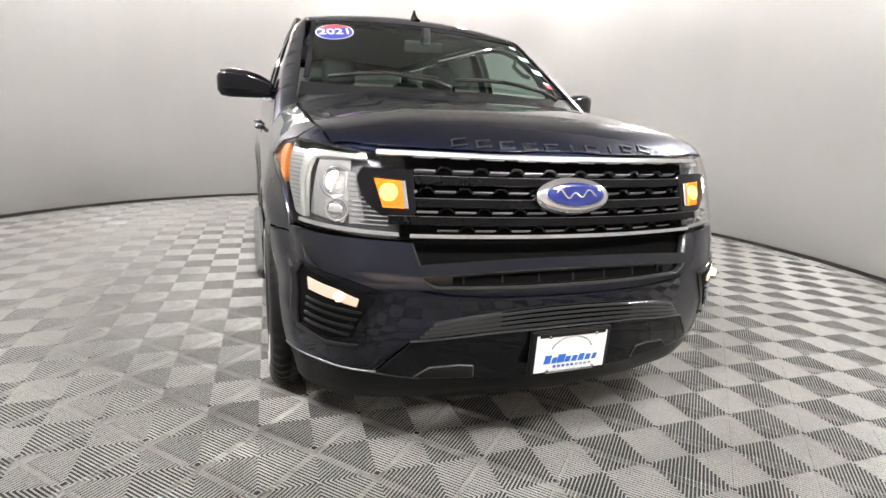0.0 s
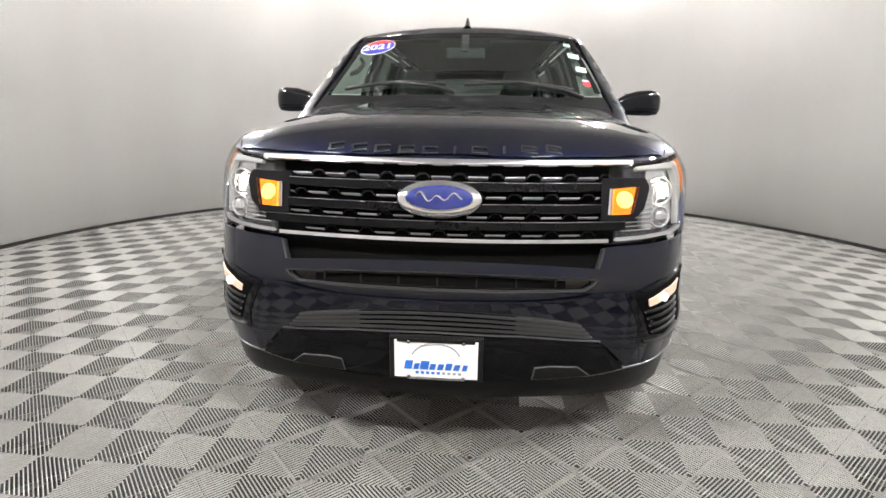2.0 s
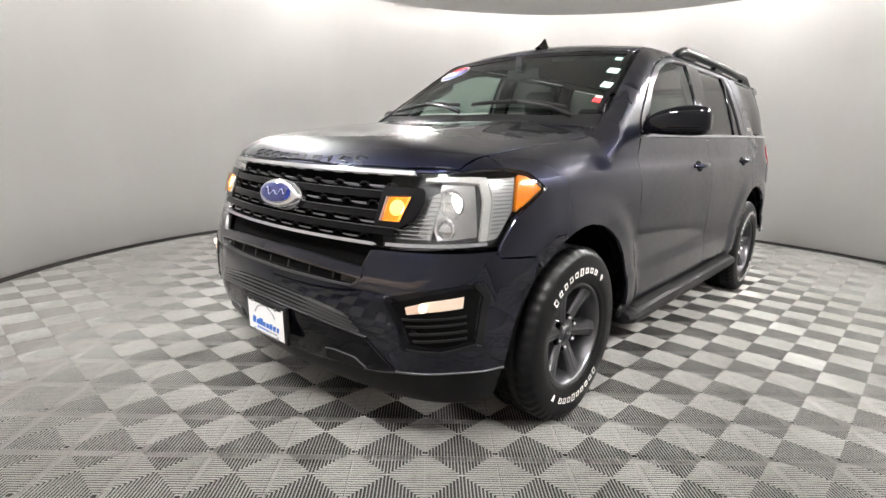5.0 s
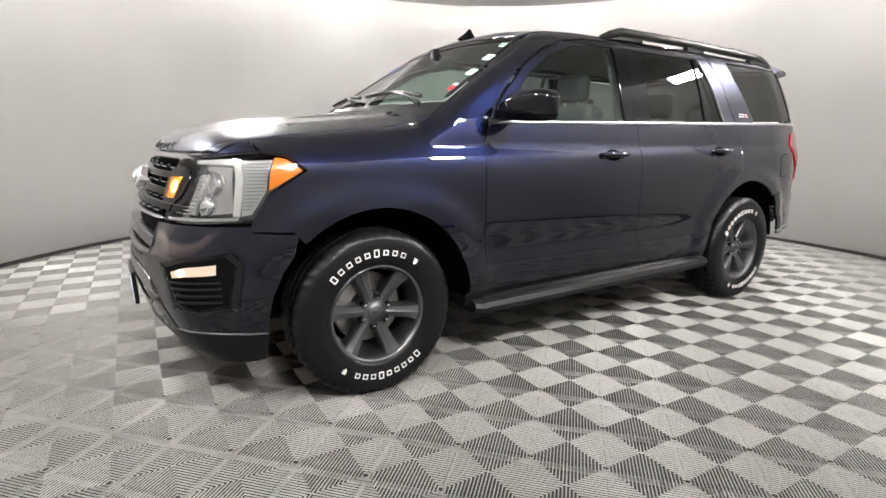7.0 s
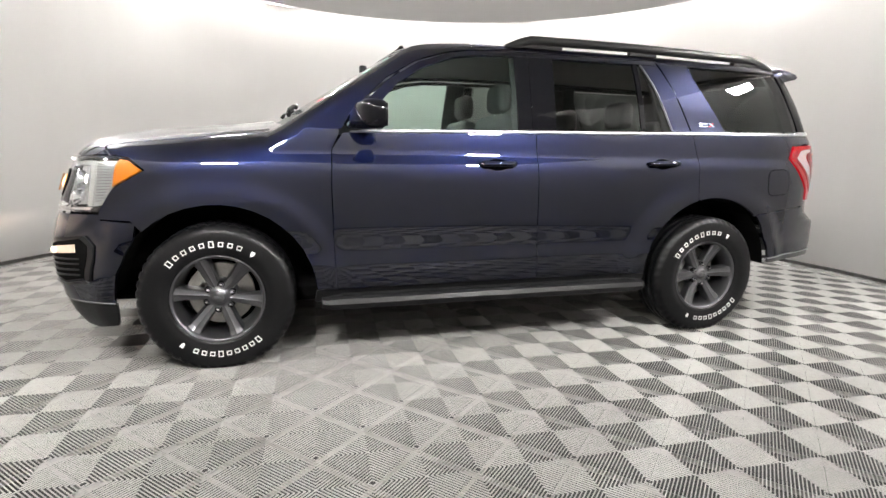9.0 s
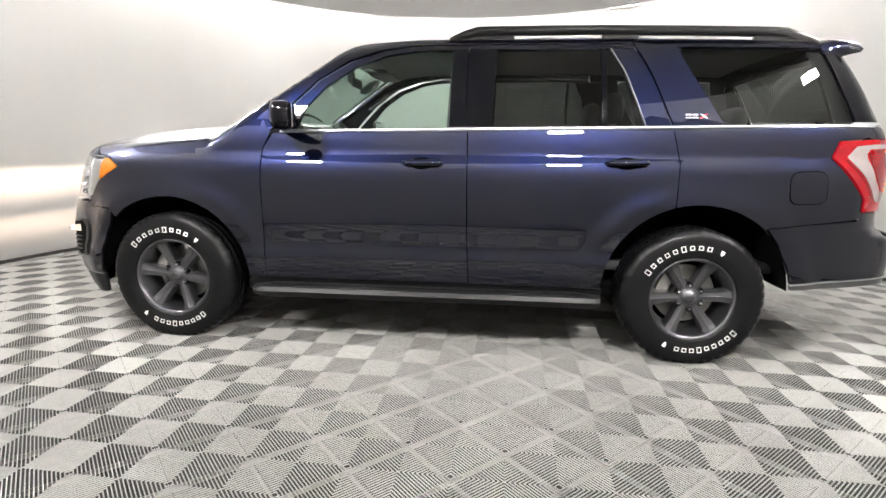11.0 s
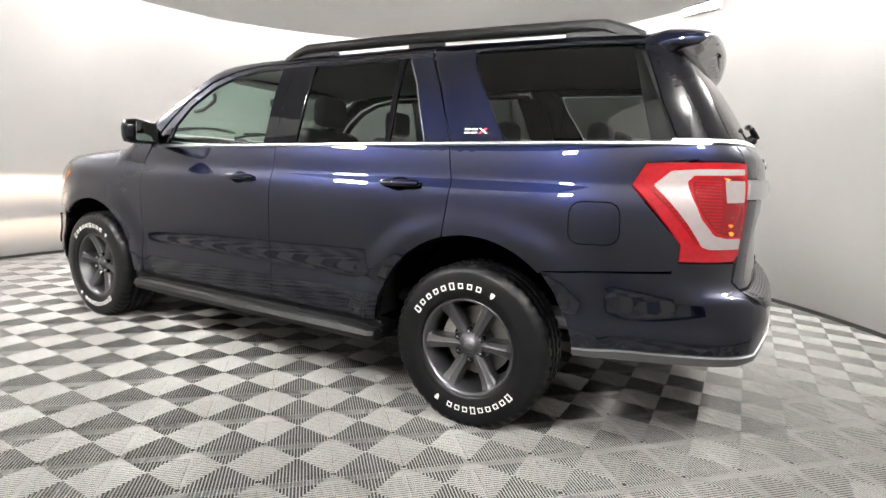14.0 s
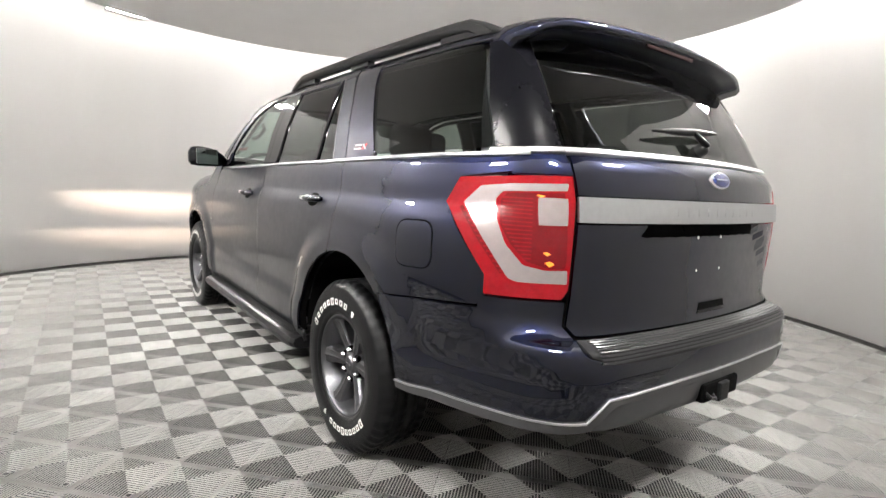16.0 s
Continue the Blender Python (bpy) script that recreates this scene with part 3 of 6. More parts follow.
    panel("rear_side_frame", "side", cp, PAINT, car, 0.002, th=0.02, step=0.05, sgn=s)
    # cant rail and windscreen pillar, one sheet along the door frames
    low = [(-1.19, 1.812), (-0.26, 1.812), (-0.05, 1.812), (0.07, 1.808), (0.255, 1.780), (0.445, 1.716), (0.625, 1.606), (0.775, 1.465), (0.84, 1.395), (0.885, 1.318), (0.90, 1.31)]
    panel("windscreen_pillar", "side", low + [(0.96, 1.315)] + roofline(np.linspace(1.06, -1.19, 24)), PAINT, car, 0.002, th=0.02, step=0.04, sgn=s)
    # black rear pillar: wraps the corner
    dp = [rx(-2.375, 1.372), rx(-2.30, 1.53), rx(-2.20, 1.765), ry(0.665, 1.765), ry(0.69, 1.60), ry(0.715, 1.372)]
    panel("rear_pillar", "rear", dp, PIANO, car, 0.003, th=0.02, step=0.05, sgn=s, label="gloss black rear pillar")
    corner = [rx(-2.462, 1.284), rx(-2.52, 1.284), ry(0.80, 1.284), ry(0.718, 1.284), ry(0.718, 1.352), ry(0.80, 1.350), rx(-2.445, 1.344)]
    panel("rear_corner", "rear", corner, PAINT, car, 0.0015, th=0.02, step=0.035, sgn=s)
    tr = [rx(-2.36, 1.354), ry(0.715, 1.357), ry(0.715, 1.372), rx(-2.36, 1.369)]
    panel("corner_trim", "rear", tr, BELT_TRIM, car, out=0.006, th=0.02, step=0.05, sgn=s)
    return d1, d2


doors = {}
for s in (1, -1):
    doors[s] = side_panels(s)


def top_panels():
    xs = np.linspace(1.20, 2.18, 12)
    front = []
    for y in np.linspace(0.80, -0.80, 17):
        x = 2.345 - 0.205 * y * y - 1.0 * max(0, abs(y) - 0.62) ** 2
        front.append((min(x, 2.335), float(y)))
    left = [(x, edge_y(x)) for x in xs if x < 2.12]
    hood = left + front + [(x, -y) for x, y in left[::-1]] + [(1.255, -0.5), (1.29, 0.0), (1.255, 0.5)]
    panel("bonnet", "top", hood, PAINT, car, 0.003, th=0.02, step=0.05)
    # cowl between bonnet and screen
    cowl = [(1.245, 0.5), (1.28, 0.0), (1.245, -0.5), (1.19, -0.825), (1.08, -0.80), (1.17, -0.5), (1.215, 0), (1.17, 0.5), (1.08, 0.80), (1.19, 0.825)]
    panel("cowl_panel", "top", cowl[::-1], BLACK_SATIN, car, 0.001, out=-0.012, th=0.02, step=0.04)
    ws = [(1.20 - 0.16 * y * y * 1.2, float(y)) for y in np.linspace(0.78, -0.78, 9)] + [(0.50, -0.675), (0.535, -0.4), (0.55, 0.0), (0.535, 0.4), (0.50, 0.675)]
    panel("windscreen", "top", ws, SCREEN_GLASS, car, 0.004, out=-0.006, th=0.005, step=0.08, label="tinted windscreen glass")
    for sg in (1, -1):
        e = [(1.06, 0.783), (0.8, 0.733), (0.5, 0.678), (0.5, 0.650), (0.8, 0.703), (1.06, 0.752)]
        panel("screen_edge_band", "top", e, BLACK_GLOSS, car, out=-0.003, th=0.004, step=0.04, sgn=sg, label="black ceramic band of the windscreen")
    band = [(0.50, -0.66), (0.535, -0.4), (0.55, 0.0), (0.535, 0.4), (0.50, 0.66), (0.545, 0.665), (0.585, 0.4), (0.60, 0), (0.585, -0.4), (0.545, -0.665)]
    panel("screen_top_band", "top", band, BLACK_GLOSS, car, out=-0.003, th=0.004, step=0.04)
    roof = [(0.50, 0.683), (0.538, 0.4), (0.553, 0), (0.538, -0.4), (0.50, -0.683)] + [(x, -edge_y(x)) for x in np.linspace(0.4, -2.27, 14)] + [(x, edge_y(x)) for x in np.linspace(-2.27, 0.4, 14)]
    panel("roof", "top", roof, PAINT, car, 0.001, th=0.02, step=0.08)


top_panels()


def front_panels():
    # bumper, lower black valance and chin: wrapped sheets
    def sym(half):
        return half + [(-a, b) for a, b in half[::-1] if abs(a) > 1e-6]

    upper = [fy(0, 0.712), fy(0.3, 0.710), fy(0.50, 0.704), fy(0.535, 0.728), fy(0.550, 0.79), fy(0.570, 0.853), fy(0.62, 0.857), fy(0.8, 0.862), fx(2.09, 0.86), fx(2.085, 0.832), fx(1.915, 0.822)]
    upper += [fx(1.935, 0.735), fx(1.985, 0.657), fx(2.03, 0.56), fx(2.05, 0.45), fx(2.052, 0.40), fx(2.18, 0.402), fy(0.78, 0.402), fy(0.685, 0.397), fy(0.572, 0.522), fy(0.3, 0.549), fy(0, 0.558)]
    half = upper
    panel("front_bumper", "front", half + [(-a, b) for a, b in half[::-1] if abs(a) > 1e-6], PAINT, car, 0.002, step=0.04)
    val = [fy(0, 0.555), fy(0.3, 0.546), fy(0.570, 0.519), fy(0.682, 0.392), fy(0.60, 0.376), fy(0.3, 0.353), fy(0, 0.349)]
    panel("lower_valance", "front", sym(val), BLACK_GLOSS, car, 0.002, out=0.004, step=0.045, label="gloss black lower bumper valance")
    chin = [fy(0, 0.346), fy(0.3, 0.350), fy(0.60, 0.373), fy(0.69, 0.390), fy(0.80, 0.396), fx(2.16, 0.398), fx(2.05, 0.396), fx(2.06, 0.27), fx(2.17, 0.25), fy(0.72, 0.252), fy(0.56, 0.250), fy(0.50, 0.246), fy(0, 0.242)]
    panel("chin_spoiler", "front", sym(chin), BLACK_SATIN, car, 0.002, out=-0.004, step=0.045, label="satin black chin spoiler")
    # bright line along the valance
    line = [(0, 0.5595), (0.3, 0.5505), (0.574, 0.5235)]
    lo = [(0, 0.5555), (0.3, 0.5465), (0.572, 0.5195)]
    pts = [fy(*q) for q in line] + [fy(*q) for q in lo[::-1]]
    panel("valance_line", "front", [fy(*q) for q in line] + [fy(*q) for q in lo[::-1]] + [fy(-y, z) for y, z in lo[1:]] + [fy(-y, z) for y, z in line[:0:-1]], TRIM_GREY, car, out=0.006, th=0.01, step=0.04, label="thin bright line")
    for s in (1, -1):
        a = [fy(0.53, 0.371), fy(0.60, 0.380), fy(0.69, 0.398), fy(0.80, 0.405), fx(2.16, 0.406), fx(2.055, 0.404), fx(2.055, 0.398), fx(2.16, 0.400), fy(0.80, 0.399), fy(0.69, 0.392), fy(0.60, 0.374), fy(0.53, 0.366)]
        panel("chin_line", "front", a, TRIM_GREY, car, out=0.004, th=0.01, step=0.04, sgn=s, label="thin bright line")
        tow = rounded([fy(0.343, 0.372), fy(0.350, 0.418), fy(0.40, 0.424), fy(0.50, 0.416), fy(0.545, 0.378)], 0.02)
        panel("tow_cover", "front", tow, BLACK_SATIN, car, out=0.010, th=0.012, step=0.03, sgn=s)
        edge = [(a * 55, b) for a, b in inset([(a / 55, b) for a, b in tow], -0.003)]
        panel("tow_cover_edge", "front", edge, TRIM_GREY, car, out=0.0085, th=0.004, step=0.03, sgn=s)


front_panels()


def brows():
    """Narrow sheets between the bonnet's front edge and the lamps and grille."""
    def edge(y):
        x = min(2.345 - 0.205 * y * y - 1.0 * max(0, abs(y) - 0.62) ** 2, 2.335)
        p, _ = onto("top", [(x, y)])
        return (math.degrees(math.atan2(y, x - CF)), float(p[0][2]) - 0.002)

    def side_edge(x):
        p, _ = onto("top", [(x, edge_y(x))])
        return (math.degrees(math.atan2(edge_y(x), x - CF)), float(p[0][2]) - 0.002)
    ys = np.linspace(-0.655, 0.655, 15)
    poly = [fy(y, 1.136 + 0.006 * abs(y)) for y in ys] + [edge(y) for y in ys[::-1]]
    panel("grille_brow", "front", poly, PAINT, car, 0.001, out=-0.004, th=0.02, step=0.03)
    for s in (1, -1):
        low = [fy(0.66, 1.134), fy(0.78, 1.144), fx(2.10, 1.158), fx(2.035, 1.161)]
        up = [side_edge(2.06), side_edge(2.11), edge(0.795), edge(0.74), edge(0.66)]
        panel("lamp_brow", "front", low + up, PAINT, car, 0.001, out=-0.002, th=0.02, step=0.03, sgn=s)


brows()

# ---------------------------------------------------------------- dark core behind the shut lines
def core():
    for s in (1, -1):
        lower = [(0.93, 0.40), (-1.03, 0.40)] + AR(0, 140, 0.53) + [(-2.36, 0.82), (-2.42, 1.0), (-2.40, 1.32), (0.9, 1.285), (1.0, 1.24), (1.95, 1.12), (1.99, 0.86)] + AF(50, 178, 0.53)
        panel("inner_side", "side", lower, DARK, car, out=-0.028, th=0.03, step=0.09, sgn=s)
        # wheel housings: half drums
        for (wx, wz), r in ((WF, 0.522), (WR, 0.528)):
            bm = bmesh.new()
            n = 20
            a, b = [], []
            for i in range(n + 1):
                t = math.radians(4 + 172 * i / n)
                for lst, y in ((a, 0.945), (b, 0.58)):
                    lst.append(bm.verts.new((wx + r * math.cos(t), s * y, max(0.25, wz + r * math.sin(t)))))
            for i in range(n):
                bm.faces.new((a[i], a[i + 1], b[i + 1], b[i]))
            bm.faces.new(b)
            part("wheel_housing", bm, DARK, car)
    # underbody pan
    bm = box_bm(3.5, 1.5, 0.12, (0.0, 0, 0.36), 0.03)
    part("underbody", bm, DARK, car)
    bm = box_bm(0.5, 1.1, 0.10, (2.1, 0, 0.36), 0.03)
    part("front_underbody", bm, DARK, car)
    bm = box_bm(0.65, 1.1, 0.12, (-2.3, 0, 0.50), 0.03)
    part("rear_underbody", bm, DARK, car)
    # front bulkhead behind the grille and the lamps
    pts = [fy(0, 0.60), fy(0.5, 0.60), fx(2.12, 0.7), fx(2.0, 0.86), fx(1.93, 1.06), fx(2.0, 1.13), fy(0.6, 1.14), fy(0, 1.14)]
    panel("front_core", "front", pts + [(-a, b) for a, b in pts[::-1] if abs(a) > 1e-6], DARK, car, out=-0.10, th=0.02, step=0.06)
    # rear core
    pts = [ry(0, 0.60), ry(0.6, 0.60), rx(-2.35, 0.7), rx(-2.30, 0.9), rx(-2.24, 1.15), rx(-2.3, 1.30), ry(0.6, 1.345), ry(0, 1.345)]
    panel("rear_core", "rear", pts + [(-a, b) for a, b in pts[::-1] if abs(a) > 1e-6], DARK, car, out=-0.03, th=0.02, step=0.06)


core()


def at_front(y, z, out=0.0):
    p, n = onto("front", [fy(y, z)])
    return Vector(p[0] + n[0] * out), Vector(n[0])


def at_rear(y, z, out=0.0):
    p, n = onto("rear", [ry(y, z)])
    return Vector(p[0] + n[0] * out), Vector(n[0])


def fstrip(y0, y1, z0, z1, n=10):
    """A front strip between two heights (each a number or a function of y)."""
    f0 = z0 if callable(z0) else (lambda y: z0)
    f1 = z1 if callable(z1) else (lambda y: z1)
    ys = np.linspace(y0, y1, n)
    return [fy(y, f0(y)) for y in ys] + [fy(y, f1(y)) for y in ys[::-1]]


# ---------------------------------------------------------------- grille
# silver that puts the shine on black grille edges into the colour
LEDGE_GLINT = mat("silver_ledge_glint", (0.30, 0.30, 0.31), 0.3, 1.0, 0.0, 0.1, 12)


def grille():
    back = [fy(y, 0.868) for y in np.linspace(-0.615, 0.615, 9)] + [fy(y, 1.150) for y in np.linspace(0.66, -0.66, 9)]
    g = panel("grille", "front", back, DARK, car, out=-0.045, th=0.02, step=0.06, label="gloss black slatted grille with chrome bars")
    panel("upper_chrome_bar", "front", fstrip(-0.665, 0.665, lambda y: 1.119 + 0.004 * abs(y), lambda y: 1.133 + 0.004 * abs(y)), CHROME, g, out=0.012, th=0.03, step=0.04, label="chrome bar")
    panel("lower_chrome_bar", "front", fstrip(-0.575, 0.575, 0.866, 0.878), CHROME, g, out=0.012, th=0.03, step=0.04, label="chrome bar")
    for z in (1.049, 0.978, 0.921):
        w = 0.66 if z > 0.95 else 0.64
        panel("grille_bar", "front", fstrip(-w, w, z - 0.013, z + 0.013), BAR_GREY, g, out=0.004, th=0.045, step=0.04)
        # highlight on the bar's top edge, drawn as a thin silver strip
        panel("bar_highlight", "front", fstrip(-w, w, z + 0.0125, z + 0.0145), LEDGE_GLINT, g, out=0.002, th=0.03, step=0.05)
    rows = [1.082, 1.016, 0.951, 0.893]
    for k, z in enumerate(rows):
        # stepped mesh: short ledges, silver for their lit edges, with dark angled links between
        for i in range(-5, 6):
            y = i * 0.128 + (0.064 if k % 2 else 0.0)
            if abs(y) > 0.60 - 0.02 * k:
                continue
            panel("mesh_ledge", "front", fstrip(y - 0.034, y + 0.034, z - 0.0012, z + 0.0022, 3), LEDGE_GLINT, g, out=-0.006, th=0.03, step=0.05)
            link = [fy(y + 0.036, z - 0.003), fy(y + 0.050, z + 0.014), fy(y + 0.078, z + 0.014), fy(y + 0.092, z - 0.003), fy(y + 0.088, z - 0.003), fy(y + 0.075, z + 0.009), fy(y + 0.053, z + 0.009), fy(y + 0.041, z - 0.003)]
            panel("mesh_link", "front", link, BAR_GREY, g, out=-0.008, th=0.03, step=0.05)
    # oval badge
    p, n = at_front(0, 1.004, 0.012)
    turn = n.to_track_quat("X", "Z").to_matrix().to_4x4()
    m = Matrix.Translation(p) @ turn

    def oval(rw, rh, d0, d1, dome, material, name, parent, label=""):
        bm = bmesh.new()
        rings = []
        for f, d in ((1.0, d0), (1.0, d1), (0.93, d1 + dome * 0.6), (0.6, d1 + dome * 0.85), (0.02, d1 + dome)):
            rings.append([bm.verts.new(m @ Vector((d, rw * f * math.cos(2 * math.pi * i / 40), rh * f * math.sin(2 * math.pi * i / 40)))) for i in range(40)])
        for a, b in zip(rings, rings[1:]):
            for i in range(40):
                bm.faces.new((a[i], a[(i + 1) % 40], b[(i + 1) % 40], b[i]))
        bm.faces.new(rings[-1])
        return part(name, bm, material, parent, label, True)

    e = oval(0.146, 0.064, -0.03, 0.012, 0.016, CHROME, "oval_badge", car, "chrome-rimmed blue oval badge")
    oval(0.118, 0.046, 0.02, 0.0255, 0.004, CHROME, "badge_ring", e)
    oval(0.114, 0.0425, 0.02, 0.0275, 0.004, BLUE, "badge_field", e, "blue enamel field")
    bm = tube_bm([(0.0325, -0.078 + 0.156 * i / 24, 0.013 * math.sin(i * 0.72) * (1 - 0.35 * i / 24) + 0.006 * math.cos(i * 0.31)) for i in range(25)], [0.0022 + 0.0022 * abs(math.sin(i * 0.36)) for i in range(25)], 6)
    bmesh.ops.transform(bm, matrix=m, verts=bm.verts)
    part("badge_mark", bm, CHROME, e, "wavy chrome line", True)
    # raised block marks on the bonnet's nose
    for i in range(10):
        y = (i - 4.5) * 0.086
        x = 2.326 - 0.21 * y * y
        strips = [(-0.011, 0.010, -0.004, 0.004)] if i in (5, 7) else [(-0.011, -0.007, -0.027, 0.027), (0.006, 0.010, -0.028, 0.028), (-0.007, 0.006, -0.027, -0.021)]
        for a, b, c, d in strips:
            panel("bonnet_mark", "top", [(x + a, y + c), (x + a, y + d), (x + b, y + d), (x + b, y + c)], BLACK_SATIN, car, out=0.004, th=0.005, step=0.03)



grille()


def bumper_details():
    # dark mouth under the grille with a painted bar across it, and a slot below the bar
    mouth = [fy(-0.535, 0.72), fy(-0.565, 0.862), fy(0, 0.864), fy(0.565, 0.862), fy(0.535, 0.72), fy(0.45, 0.696), fy(0, 0.700), fy(-0.45, 0.696)]
    s = panel("upper_intake", "front", mouth, DARK, car, out=-0.045, th=0.02, step=0.045, label="black upper bumper intake with a painted bar")
    sag = lambda y: 0.789 - 0.082 * y * y
    panel("intake_lip", "front", fstrip(-0.552, 0.552, lambda y: sag(y) - 0.018, lambda y: sag(y) + 0.018, 14), PAINT, s, out=0.006, th=0.05, step=0.03)
    panel("intake_lip_edge", "front", fstrip(-0.548, 0.548, lambda y: sag(y) - 0.0225, lambda y: sag(y) - 0.0185, 14), LOUVRE, s, out=0.003, th=0.012, step=0.045)
    panel("intake_shelf", "front", fstrip(-0.53, 0.53, lambda y: 0.706, lambda y: sag(y) - 0.024, 14), BLACK_GLOSS, s, out=-0.018, th=0.02, step=0.04)
    # dark sheet on the shelf stands for the shaded opening
    panel("intake_mouth", "front", fstrip(-0.44, 0.44, lambda y: 0.722 - 0.03 * y * y, lambda y: sag(y) - 0.030), DARK, s, out=-0.016, th=0.01, step=0.05)
    for i in range(-3, 4):
        panel("intake_rib", "front", fstrip(i * 0.135 - 0.003, i * 0.135 + 0.003, 0.722, 0.752, 2), BLACK_SATIN, s, out=-0.012, th=0.006, step=0.05)
    panel("intake_edge", "front", fstrip(-0.50, 0.50, 0.7065, 0.7115), LOUVRE, s, out=0.0045, th=0.03, step=0.045)
    for sg in (1, -1):
        panel("intake_edge", "front", [fy(sg * y, z) for y, z in ((0.50, 0.7065), (0.537, 0.729), (0.552, 0.79), (0.571, 0.85), (0.566, 0.85), (0.547, 0.79), (0.532, 0.732), (0.50, 0.7115))], LOUVRE, s, out=0.0035, th=0.03, step=0.045)
    top = lambda y: 0.640 - 0.195 * y * y
    foot = lambda y: 0.566 - 0.115 * y * y
    low = [fy(y, foot(y)) for y in np.linspace(-0.55, 0.55, 11)] + [fy(y, top(y)) for y in np.linspace(0.49, -0.49, 11)]
    g = panel("lower_grille", "front", low, BLACK_SATIN, car, out=0.002, th=0.02, step=0.05, label="grey louvred lower grille")
    # shaded opening put on the closed grille as a dark sheet
    panel("lower_mouth", "front", fstrip(-0.27, 0.27, lambda y: foot(y) + 0.003, lambda y: top(y) - 0.003), DARK, g, out=0.004, th=0.02, step=0.05)
    for k in range(4):
        w = 0.540 - 0.014 * k
        mid = lambda y, k=k: foot(y) + (top(y) - foot(y)) * (0.14 + 0.24 * k)
        panel("louvre", "front", fstrip(-w, w, lambda y: mid(y) - 0.005, lambda y: mid(y) + 0.003), LOUVRE, g, out=0.010, th=0.012, step=0.05)
        for sg in (1, -1):
            fill = [fy(sg * y, mid(y) - 0.007) for y in (0.27, 0.40, w)] + [fy(sg * y, mid(y) + 0.007) for y in (w - 0.01, 0.40, 0.27)]
            panel("louvre_fill", "front", fill, LAMP_GREY, g, out=0.006, th=0.01, step=0.06)
    # plate and its frame
    p, n = at_front(0.002, 0.470, 0.022)
    m = Matrix.Translation(p) @ Matrix.Rotation(math.radians(2), 4, "Y")

    def placed(bm):
        bmesh.ops.transform(bm, matrix=m, verts=bm.verts)
        return bm
    fr = box_bm(0.020, 0.326, 0.170, (0, 0, 0), 0.006)
    frame_ob = part("dealer_plate", placed(fr), BLACK_SATIN, car, "white dealer plate in a black frame")
    part("plate_face", placed(box_bm(0.004, 0.290, 0.142, (0.011, 0, 0), 0.001)), WHITE, frame_ob, "white plate")
    for i, (w, hh) in enumerate(((0.026, 0.032), (0.018, 0.022), (0.030, 0.032), (0.020, 0.022), (0.020, 0.022), (0.022, 0.026), (0.020, 0.022), (0.016, 0.022))):
        y0 = -0.098 + i * 0.028
        poly = [(y0 - w / 2, -0.038), (y0 + w / 2, -0.038), (y0 + w / 2 + 0.006, -0.038 + hh), (y0 - w / 2 + 0.006, -0.038 + hh)]
        part("plate_print", placed(prism_bm(poly, 0.002, lambda a, b, d: (0.0128 + d, a, b))), BLUE_INK, frame_ob, "blue printed bar")
    for i in range(9):
        part("plate_print", placed(box_bm(0.002, 0.011, 0.009, (0.0138, -0.065 + i * 0.0185, -0.051))), GREY_INK if i > 4 else BLUE_INK, frame_ob, "small printed bar")
    bm = tube_bm([(0.0138, 0.085 * math.cos(math.radians(a)), 0.002 + 0.06 * math.sin(math.radians(a))) for a in range(15, 166, 10)], 0.0028, 6)
    part("plate_arc", placed(bm), GREY_INK, frame_ob, "grey printed arc")
    part("frame_bar", placed(box_bm(0.004, 0.27, 0.014, (0.0135, 0, 0.071), 0.001)), BLACK_SATIN, frame_ob)
    part("frame_bar", placed(box_bm(0.004, 0.20, 0.010, (0.0135, 0, -0.072), 0.001)), CHROME, frame_ob)
    for y, z in ((-0.095, 0.066), (0.095, 0.066), (-0.095, -0.066), (0.095, -0.066)):
        part("plate_screw", placed(revolve_bm([(0.0005, 0.019), (0.006, 0.018), (0.008, 0.012)], 12, "x", (0, y, z))), CHROME, frame_ob)


bumper_details()


# ---------------------------------------------------------------- lamps
def disc_bm(p, n, r, depth, dome=0.0, segs=28):
    q = n.to_track_quat("X", "Z").to_matrix().to_4x4()
    bm = revolve_bm([(r, -depth), (r, 0), (r * 0.85, dome * 0.5), (r * 0.5, dome * 0.9), (0.0005, dome)], segs, "x")
    bmesh.ops.transform(bm, matrix=Matrix.Translation(p) @ q, verts=bm.verts)
    return bm


